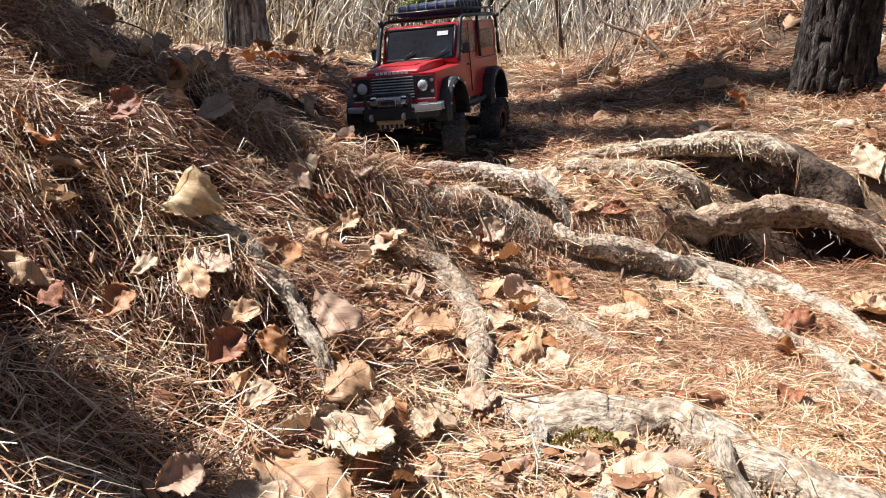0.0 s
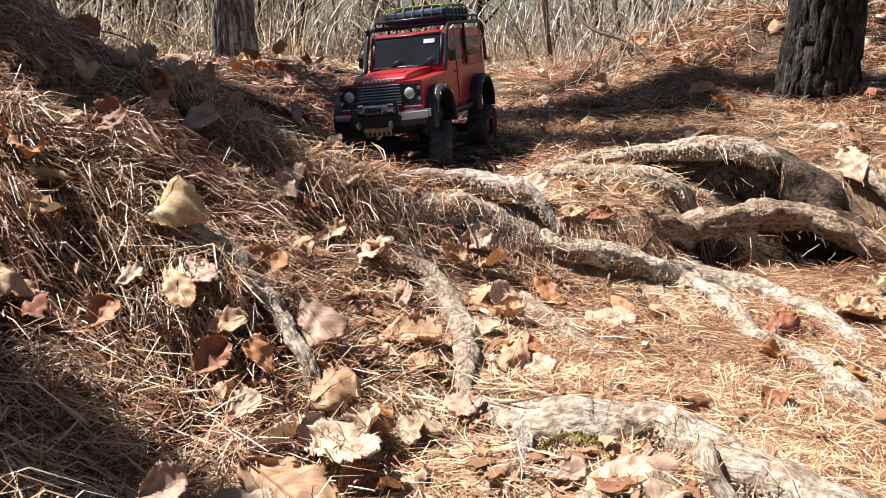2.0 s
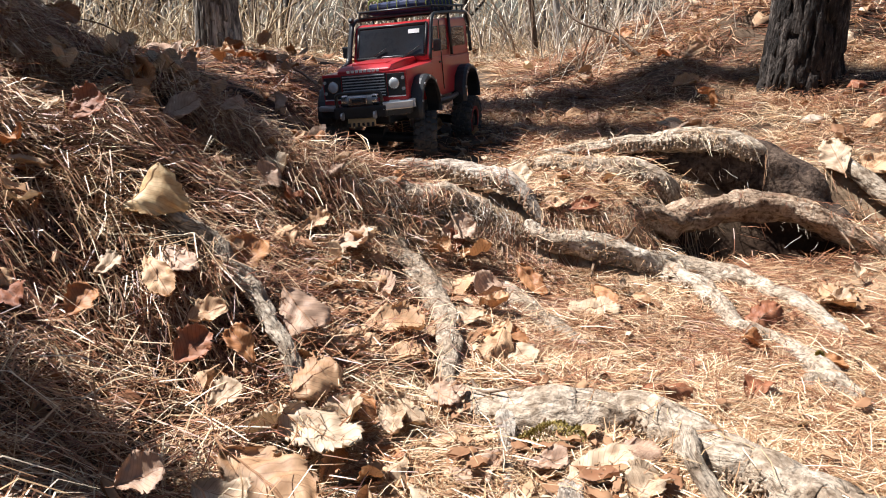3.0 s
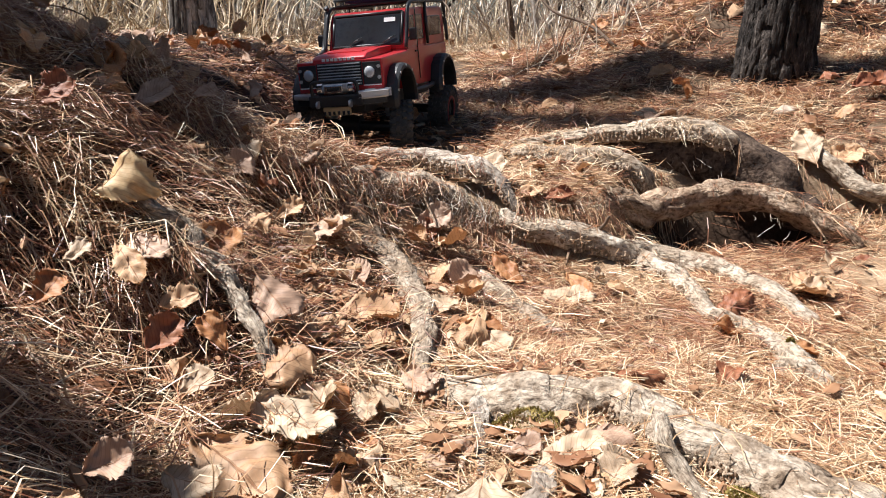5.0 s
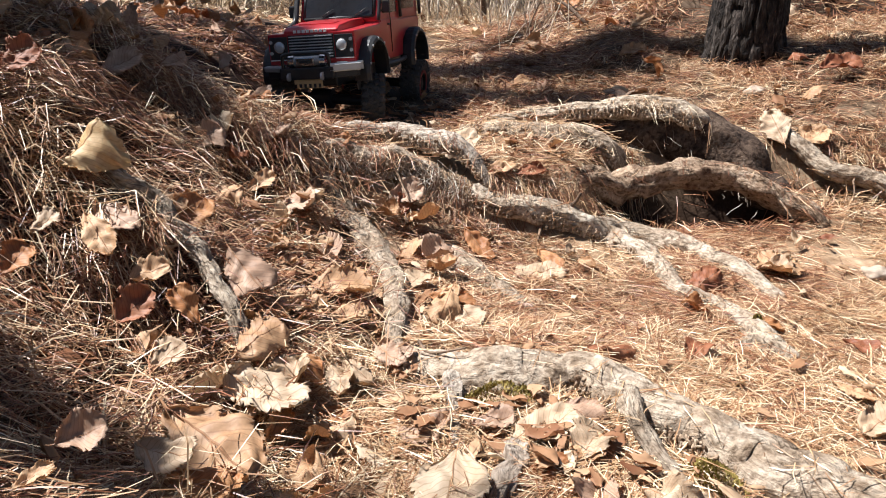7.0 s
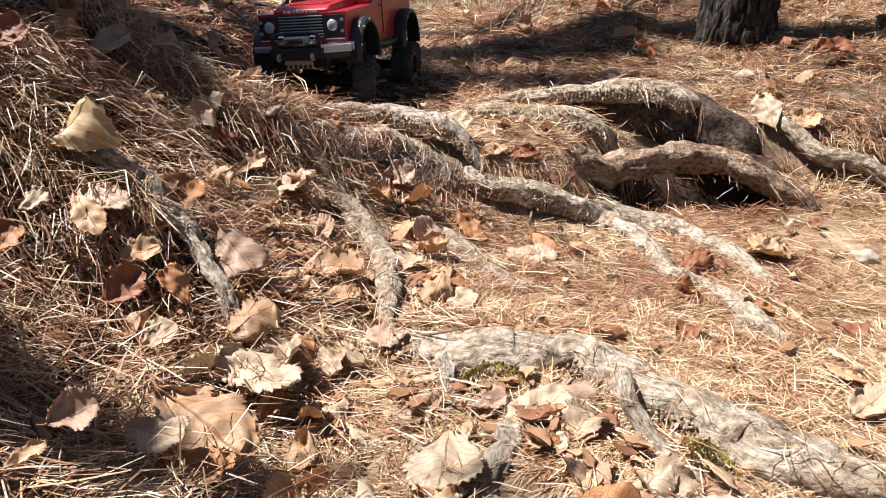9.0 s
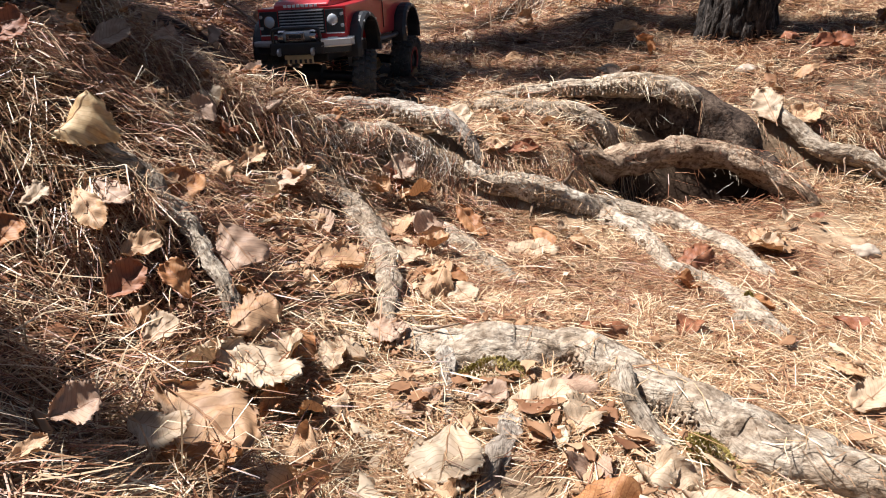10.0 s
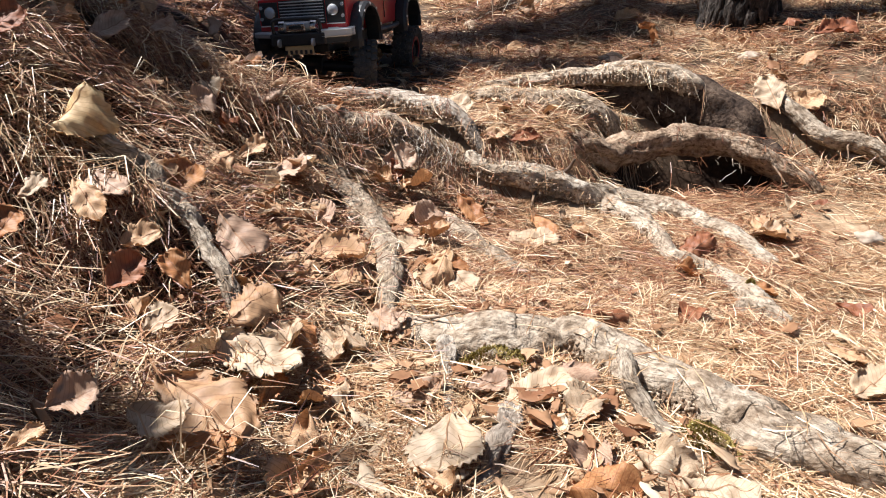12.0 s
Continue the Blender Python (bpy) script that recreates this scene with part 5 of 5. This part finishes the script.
    P("screen_sticker", bm_box((-0.066, 0.0, 0.0), (-0.040, 0.001, 0.009), 0,
                               lambda x, y, z: (x, y + 0.0505 - z * 0.43, z + 0.257)), WHITE)
    for s in (-1, 1):
        P("wiper", bm_tube([(s * 0.04, 0.0715, 0.213), (s * 0.04 - 0.028, 0.0665, 0.228)], 0.0012, 6), BLACK)
        side = P("side_panel", bm_box((s * 0.0925 - 0.0012, -0.072, 0.126), (s * 0.0925 + 0.0025, 0.060, 0.200), 0.002), RED)
        for y0, y1 in ((-0.066, -0.012), (-0.002, 0.040)):
            P("side_window", bm_box((s * 0.0915 - 0.001, y0, 0.212), (s * 0.0915 + 0.0025, y1, 0.268), 0.002), DARK_GLASS)
        P("rear_window", bm_box((s * 0.0915 - 0.001, -0.215, 0.216), (s * 0.0915 + 0.0025, -0.098, 0.264), 0.003), DARK_GLASS)
        P("door_seam", bm_box((s * 0.0950 - 0.0006, -0.0075, 0.126), (s * 0.0950 + 0.0012, -0.006, 0.280), 0), BLACK, side)
        P("door_handle", bm_box((s * 0.0955 - 0.001, 0.000, 0.186), (s * 0.0955 + 0.003, 0.014, 0.190), 0.001), BLACK, side, "black door handle")
        P("sill_step", bm_tube([(s * 0.099, -0.085, 0.106), (s * 0.104, -0.03, 0.104), (s * 0.104, 0.05, 0.104), (s * 0.099, 0.09, 0.106)], 0.006, 8), BLACK)
        mirror = P("mirror_arm", bm_tube([(s * 0.090, 0.062, 0.214), (s * 0.104, 0.066, 0.222)], 0.002, 6), BLACK)
        P("mirror", bm_box((s * 0.110 - 0.008, 0.060, 0.214), (s * 0.110 + 0.008, 0.067, 0.240), 0.003), BLACK, mirror)
        # outer cage tubes
        P("cage_tube", bm_tube([(s * 0.096, 0.080, 0.200), (s * 0.096, 0.060, 0.250), (s * 0.095, 0.036, 0.290), (s * 0.094, -0.02, 0.296),
                                (s * 0.094, -0.19, 0.296), (s * 0.095, -0.240, 0.285), (s * 0.096, -0.248, 0.200)], 0.0042, 8), BLACK)
        P("cage_post", bm_tube([(s * 0.0965, -0.082, 0.200), (s * 0.095, -0.082, 0.296)], 0.0038, 8), BLACK)
        # arches
        for y, w0 in ((0.162, 0.070), (-0.162, 0.070)):
            bm = bmesh.new()
            rows = []
            for i in range(17):
                a = math.pi * (-0.06 + 1.12 * i / 16)
                cy, cz = y + math.cos(a) * w0, 0.100 + math.sin(a) * w0 * 1.03
                row = []
                for dx, dr in ((0.086, 0.0), (0.112, 0.0), (0.119, -0.003), (0.120, -0.010), (0.114, -0.011), (0.086, -0.006)):
                    row.append(bm.verts.new((s * dx, cy + math.cos(a) * dr, cz + math.sin(a) * dr)))
                rows.append(row)
            for p, q in zip(rows, rows[1:]):
                for j in range(6):
                    i2 = (j + 1) % 6
                    bm.faces.new((p[j], p[i2], q[i2], q[j]))
            bm.faces.new(rows[0])
            bm.faces.new(rows[-1][::-1])
            bmesh.ops.recalc_face_normals(bm, faces=bm.faces)
            arch = P("wheel_arch", bm, BLACK, label="black plastic wheel arch")
            for k in range(5):
                a = math.pi * (0.1 + 0.2 * k)
                P("bolt", bm_disc((s * 0.1195, y + math.cos(a) * (w0 - 0.006), 0.100 + math.sin(a) * (w0 - 0.004)), 0, 0.0026, -0.0015, 0.0015, 8), STEEL, arch)
    # front panel
    P("front_panel", bm_box((-0.0945, 0.2300, 0.126), (0.0945, 0.2375, 0.188), 0.002), RED)
    grille = P("grille", bm_box((-0.050, 0.2370, 0.136), (0.050, 0.2395, 0.184), 0.001), BLACK)
    for k in range(8):
        z = 0.139 + k * 0.0058
        P("grille_bar", bm_box((-0.047, 0.2385, z), (0.047, 0.2425, z + 0.0022), 0.0006), STEEL, grille)
    for s in (-1, 1):
        bez = P("lamp_panel", bm_box((s * 0.0715 - 0.0195, 0.2370, 0.137), (s * 0.0715 + 0.0195, 0.2400, 0.182), 0.001), BLACK)
        lamp = P("headlight", bm_disc((s * 0.068, 0.2398, 0.162), 0.0, 0.0125, -0.002, 0.004, 24, "y"), CHROME, bez, "round headlight with bright rim")
        bm = bmesh.new()
        bmesh.ops.create_uvsphere(bm, u_segments=18, v_segments=10, radius=0.0112)
        for v in bm.verts:
            v.co = Vector((v.co.x + s * 0.068, v.co.y * 0.35 + 0.2435, v.co.z + 0.162))
        for face in bm.faces:
            face.smooth = True
        part("headlight_lens", bm, LENS, bez)
        for z in (0.150, 0.172):
            P("side_lamp", bm_disc((s * 0.0875, 0.2398, z), 0, 0.0035, -0.001, 0.003, 12, "y"), LENS, bez)
        P("panel_trim", bm_box((s * 0.0715 - 0.0195, 0.2395, 0.1345), (s * 0.0715 + 0.0195, 0.2415, 0.1365), 0.0005), WHITE, bez)
    # bumper, bar and winch
    bump = P("bumper", bm_box((-0.058, 0.243, 0.098), (0.058, 0.278, 0.122), 0.003), BLACK)
    for s in (-1, 1):
        P("bumper_end", bm_box((s * 0.056, 0.240, 0.114), (s * 0.104, 0.276, 0.125), 0.003,
                               lambda x, y, z: (x, y - 0.5 * max(0, abs(x) - 0.056) * (1 if y > 0.25 else 0.3), z)), STEEL, bump, "bare satin metal bumper end")
        P("bumper_skirt", bm_box((s * 0.056, 0.240, 0.100), (s * 0.098, 0.268, 0.1135), 0.002,
                                 lambda x, y, z: (x, y - 0.5 * max(0, abs(x) - 0.056) * (1 if y > 0.25 else 0.3), z)), BLACK, bump)
        P("shackle", bm_disc((s * 0.036, 0.284, 0.104), 0.0045, 0.0075, -0.002, 0.002, 14), STEEL, bump)
        P("shackle_tab", bm_box((s * 0.036 - 0.002, 0.276, 0.100), (s * 0.036 + 0.002, 0.287, 0.112), 0.001), STEEL, bump)
    P("bull_bar", bm_tube([(-0.050, 0.272, 0.118), (-0.050, 0.276, 0.140), (-0.042, 0.277, 0.149), (0.0, 0.277, 0.150), (0.042, 0.277, 0.149),
                           (0.050, 0.276, 0.140), (0.050, 0.272, 0.118)], 0.0036, 10), BLACK)
    winch = P("winch_drum", bm_disc((0, 0.262, 0.134), 0, 0.010, -0.030, 0.030, 18), STEEL)
    for s in (-1, 1):
        P("winch_end", bm_disc((s * 0.034, 0.262, 0.134), 0, 0.0125, -0.006, 0.006, 16), CHROME, winch)
    P("fairlead", bm_box((-0.020, 0.276, 0.126), (0.020, 0.281, 0.142), 0.002), CHROME, winch, "bright fairlead")
    P("fairlead_slot", bm_box((-0.013, 0.2800, 0.131), (0.013, 0.2818, 0.137), 0.001), BLACK, winch)
    # snorkel on one side
    P("snorkel", bm_tube([(0.099, 0.110, 0.196), (0.100, 0.080, 0.205), (0.099, 0.062, 0.240), (0.098, 0.040, 0.288), (0.098, 0.046, 0.298)], 0.006, 10), BLACK)
    # roof rack with a bag under a cargo net
    rack = new("roof_rack")
    rack.parent = car
    rack.matrix_basis = LEAN
    for x in (-0.086, -0.043, 0.0, 0.043, 0.086):
        P("rack_rail", bm_tube([(x, 0.010, 0.297), (x, -0.225, 0.297)], 0.0028, 6), BLACK, rack)
    for y in np.linspace(0.010, -0.225, 7):
        P("rack_bar", bm_tube([(-0.088, y, 0.299), (0.088, y, 0.299)], 0.0028, 6), BLACK, rack)
    for s in (-1, 1):
        P("rack_side", bm_tube([(s * 0.089, 0.012, 0.312), (s * 0.089, -0.228, 0.312)], 0.003, 6), BLACK, rack)
        for y in np.linspace(0.010, -0.225, 6):
            P("rack_post", bm_tube([(s * 0.089, y, 0.296), (s * 0.089, y, 0.312)], 0.0024, 6), BLACK, rack)
    P("rack_front", bm_tube([(-0.089, 0.012, 0.312), (0.089, 0.012, 0.312)], 0.003, 6), BLACK, rack)
    bm = bm_box((-0.076, -0.205, 0.303), (0.076, -0.005, 0.332), 0.010)
    bmesh.ops.subdivide_edges(bm, edges=bm.edges[:], cuts=3, use_grid_fill=True)
    for v in bm.verts:
        v.co.z += 0.006 * noise.noise(v.co * 40) * (1 if v.co.z > 0.315 else 0.3)
    for face in bm.faces:
        face.smooth = True
    P("cargo_bag", bm, BAG, label="dark blue cargo bag on the roof rack")
    for k in range(7):
        x = -0.070 + k * 0.0235
        P("net_cord", bm_tube([(x, -0.004, 0.312), (x, -0.012, 0.3365), (x + 0.006, -0.10, 0.340), (x, -0.198, 0.3365), (x, -0.206, 0.312)], 0.0013, 5, 4), NET)
    for k in range(7):
        y = -0.020 - k * 0.028
        P("net_cord", bm_tube([(-0.078, y, 0.314), (-0.068, y, 0.3365), (0, y + 0.005, 0.340), (0.068, y, 0.3365), (0.078, y, 0.314)], 0.0013, 5, 4), NET)
    # wheels
    r, w = 0.0595, 0.047
    first = new("wheel")
    first.parent = car
    first.location = (0.101, 0.162, r)
    first.rotation_euler = (0, 0, radians(19))
    part("tyre", bm_tyre(r, w), RUBBER, first)
    rim = part("rim", bm_disc((0, 0, 0), r * 0.44, r * 0.58, -w * 0.42, w * 0.42, 32), BLACK, first)
    part("rim_ring", bm_disc((0, 0, 0), r * 0.47, r * 0.57, w * 0.40, w * 0.47, 32), RIM_RED, rim, "red outer ring of the rim")
    part("rim_ring", bm_disc((0, 0, 0), r * 0.47, r * 0.57, -w * 0.47, -w * 0.40, 32), RIM_RED, rim, "red outer ring of the rim")
    part("hub", bm_disc((0, 0, 0), 0, r * 0.17, -w * 0.40, w * 0.40, 18), BLACK, rim)
    for k in range(6):
        a = 2 * math.pi * k / 6
        bm = bm_box((-w * 0.28, -0.0035, r * 0.14), (w * 0.28, 0.0035, r * 0.48), 0.001)
        bmesh.ops.rotate(bm, verts=bm.verts, cent=(0, 0, 0), matrix=Matrix.Rotation(a, 3, "X"))
        part("spoke", bm, BLACK, rim)
    for x, y in ((-0.101, 0.162), (0.101, -0.162), (-0.101, -0.162)):
        copy_thing(first, pose(x, y, r, 0, 0, 19 if y > 0 else 0) @ pose(0, 0, 0, 13 + 90 * x, 0, 0))
    spare = P("tail_plate", bm_box((-0.090, -0.246, 0.130), (0.090, -0.239, 0.200), 0.002), BLACK)
    return car


CAR_X, CAR_Y, CAR_TURN = -0.065, 2.005, 162.0
build_car(pose(CAR_X, CAR_Y, 0.111, -0.5, 0, CAR_TURN))


# ---------- small things ----------
def stone(label, x, y, size, seed):
    bm = bmesh.new()
    bmesh.ops.create_icosphere(bm, subdivisions=3, radius=1.0)
    for v in bm.verts:
        k = 1 + 0.35 * noise.noise(v.co * 1.3 + Vector((seed, 0, 0))) + 0.12 * noise.noise(v.co * 3.1)
        v.co = Vector((v.co.x * size * k, v.co.y * size * 0.8 * k, v.co.z * size * 0.55 * k))
    for face in bm.faces:
        face.smooth = True
    me = bpy.data.meshes.new("stone")
    bm.to_mesh(me)
    bm.free()
    me.materials.append(STONE)
    ob = new("stone", me)
    ob.location = (x, y, ground_at(x, y) + size * 0.25)
    tagged(ob, label, "stone")


stone("small pale stone lying on needles", 0.747, 1.156, 0.021, 3)
stone("white stone below the pine tree", 0.845, 1.885, 0.022, 8)


def twig(label, points, r, mat=TWIG):
    """points: x, y, lift over the ground."""
    c = curve_through(points, 5)
    z = slope(c[:, 0], c[:, 1]) + c[:, 2]
    v, f = tube(np.stack([c[:, 0], c[:, 1], z], 1), np.linspace(r, r * 0.5, len(c)), 8, 0.25, 5)
    ob = mesh_object("twig", v, f, mat)
    tagged(ob, label, "twig", "fallen twigs")


twig("short broken twig standing out of the root", [(0.305, 1.325, 0.010), (0.318, 1.318, 0.040), (0.322, 1.312, 0.060)], 0.004)
twig("thin brown twig lying on the bank", [(-0.62, 2.55, 0.02), (-0.35, 2.30, 0.03), (-0.12, 2.1, 0.015)], 0.004)
twig("thin dark twig at the foot of the root", [(0.04, 0.845, 0.012), (0.052, 0.806, 0.014), (0.086, 0.780, 0.030)], 0.002)
twig("dead branch arching over the far bank", [(0.70, 2.95, 0.02), (0.62, 3.05, 0.14), (0.50, 3.15, 0.25), (0.42, 3.25, 0.40)], 0.007)
twig("dead branch arching over the top of the bank", [(-0.62, 1.9, 0.0), (-0.72, 1.95, 0.06), (-0.85, 2.0, 0.07), (-1.0, 2.05, 0.05)], 0.002)


def moss(label, x, y, wx, wy, seed, turn=0.0, lift=0.0):
    """A cushion of many short shoots."""
    rng = random.Random(seed)
    verts, quads = [], []
    for _ in range(1500):
        a, q = rng.uniform(0, 2 * math.pi), math.sqrt(rng.random())
        dx, dy = math.cos(a) * q * wx, math.sin(a) * q * wy
        px = x + dx * math.cos(turn) - dy * math.sin(turn)
        py = y + dx * math.sin(turn) + dy * math.cos(turn)
        if value_noise(px, py, 0.012, 61) < -0.35:
            continue
        z = float(slope(px, py)) + lift * (1 - q * q) + 0.003
        h = rng.uniform(0.0012, 0.0034)
        w = Vector((rng.gauss(0, 0.5), rng.gauss(0, 0.5), 1)).normalized() * h
        s = Vector((math.cos(a), math.sin(a), 0)) * 0.0009
        k = len(verts)
        c = Vector((px, py, z))
        verts += [c - s, c + s, c + w + s * 0.5, c + w - s * 0.5]
        quads.append((k, k + 1, k + 2, k + 3))
    tagged(quads_object("moss", np.array(verts), np.array(quads), MOSS), label, "moss", kind="stuff")


moss("green moss below the thick root", 0.116, 0.728, 0.036, 0.017, 1, 0.1, 0.014)
moss("green moss at the fork of the thick root", 0.276, 0.592, 0.017, 0.034, 2, 0.55, 0.014)
moss("green moss on the lower end of the root", 0.478, 0.965, 0.010, 0.010, 3, 0.0, 0.022)


def root_fibres(label, points, count, length, seed):
    """Fine rootlets that hang down the eroded face of the step."""
    rng = np.random.default_rng(seed)
    c = curve_through(points, 12)
    k = rng.integers(0, len(c), count)
    x, y = c[k, 0] + rng.normal(0, 0.008, count), c[k, 1] + rng.normal(-0.006, 0.008, count)
    z = slope(x, y + 0.03) + c[k, 2] + rng.normal(0, 0.006, count)
    p = np.stack([x, y, z], 1)
    segs = 5
    l = length * rng.uniform(0.5, 1.4, count)
    way = np.stack([rng.normal(0, 0.6, count), rng.normal(-0.5, 0.3, count), np.full(count, -1.0)], 1)
    ring = np.empty((count, segs + 1, 3, 3))
    for s in range(segs + 1):
        r = 0.0009 * (1 - 0.6 * s / segs)
        for j in range(3):
            a = 2 * np.pi * j / 3
            ring[:, s, j] = p + np.array((np.cos(a) * r, np.sin(a) * r, 0))
        way = way + rng.normal(0, 0.35, (count, 3))
        p = p + way / np.linalg.norm(way, axis=1)[:, None] * (l / segs)[:, None]
    b = (np.arange(count) * (segs + 1) * 3)[:, None]
    quads = np.concatenate([b + 3 * s + np.array([[j, (j + 1) % 3, (j + 1) % 3 + 3, j + 3]]) for s in range(segs) for j in range(3)], 0)
    tagged(quads_object("root_fibres", ring.reshape(-1, 3), quads, STEMS, True), label, "roots", kind="stuff")


root_fibres("fine rootlets hanging from the eroded step", [(-0.14, 1.30, 0.01), (-0.07, 1.33, 0.012), (0.0, 1.35, 0.012), (0.07, 1.35, 0.01), (0.13, 1.335, 0.0)], 320, 0.045, 5)
root_fibres("fine rootlets hanging in the dark hollow", [(0.45, 1.62, -0.01), (0.55, 1.59, 0.03), (0.66, 1.54, 0.04), (0.72, 1.50, 0.0)], 40, 0.03, 6)


CRUMB = material("bark_crumbs", [(0.10, 0.062, 0.038), (0.22, 0.148, 0.096), (0.35, 0.26, 0.18), (0.48, 0.38, 0.28)], 40, rough=0.95, bump=0.5,
                 spread="island", vary=0.7)


def crumbs(label, index, first, last, count, size, seed):
    """Crumbling bark and lumps of soil along the downhill face of a root, between two shares of its length."""
    rng = random.Random(seed)
    line, radii = ROOT_LINES[index]
    verts, faces = [], []
    base = bmesh.new()
    bmesh.ops.create_icosphere(base, subdivisions=1, radius=1.0)
    shape = [v.co.copy() for v in base.verts]
    order = [[v.index for v in f.verts] for f in base.faces]
    base.free()
    for _ in range(count):
        k = int((first + (last - first) * rng.random()) * (len(line) - 2))
        p, r = line[k], radii[k]
        way = line[k + 1] - line[k]
        side = np.array((way[1], -way[0]))
        side = side / np.linalg.norm(side)
        if side[1] > 0:
            side = -side
        a = rng.triangular(-0.75, 0.55, -0.45)
        out = r * math.cos(a) * rng.uniform(0.96, 1.08) + max(0, -a - 0.4) * r * rng.random() * 1.6
        x, y = p[0] + side[0] * out, p[1] + side[1] * out
        z = max(p[2] + r * 0.9 * math.sin(a), ground_at(x, y) + 0.001)
        s = size * rng.uniform(0.35, 1.2)
        m = pose(x, y, z, rng.uniform(0, 360), rng.uniform(0, 360), rng.uniform(0, 360))
        b = len(verts)
        verts += [m @ Vector((v.x * s * 1.4, v.y * s, v.z * s * 0.6)) * 1.0 for v in [q * rng.uniform(0.7, 1.2) for q in shape]]
        faces += [tuple(b + i for i in f) for f in order]
    ob = mesh_object("bark_crumbs", verts, faces, CRUMB, False)
    tagged(ob, label, "bark crumbs", kind="stuff")


crumbs("crumbling bark and soil under the thick root", 0, 0.08, 0.72, 3600, 0.0026, 11)
crumbs("crumbling bark and earth on the step's root", 16, 0.05, 0.95, 2400, 0.0040, 15)
crumbs("crumbling bark on the swollen root crown", 12, 0.1, 0.95, 1000, 0.0036, 16)
crumbs("crumbling bark on the bleached root", 15, 0.05, 0.9, 500, 0.0034, 17)
crumbs("crumbling bark on the large root", 13, 0.3, 0.98, 900, 0.0030, 18)
crumbs("crumbling bark on the downhill root", 2, 0.05, 0.60, 500, 0.0032, 12)
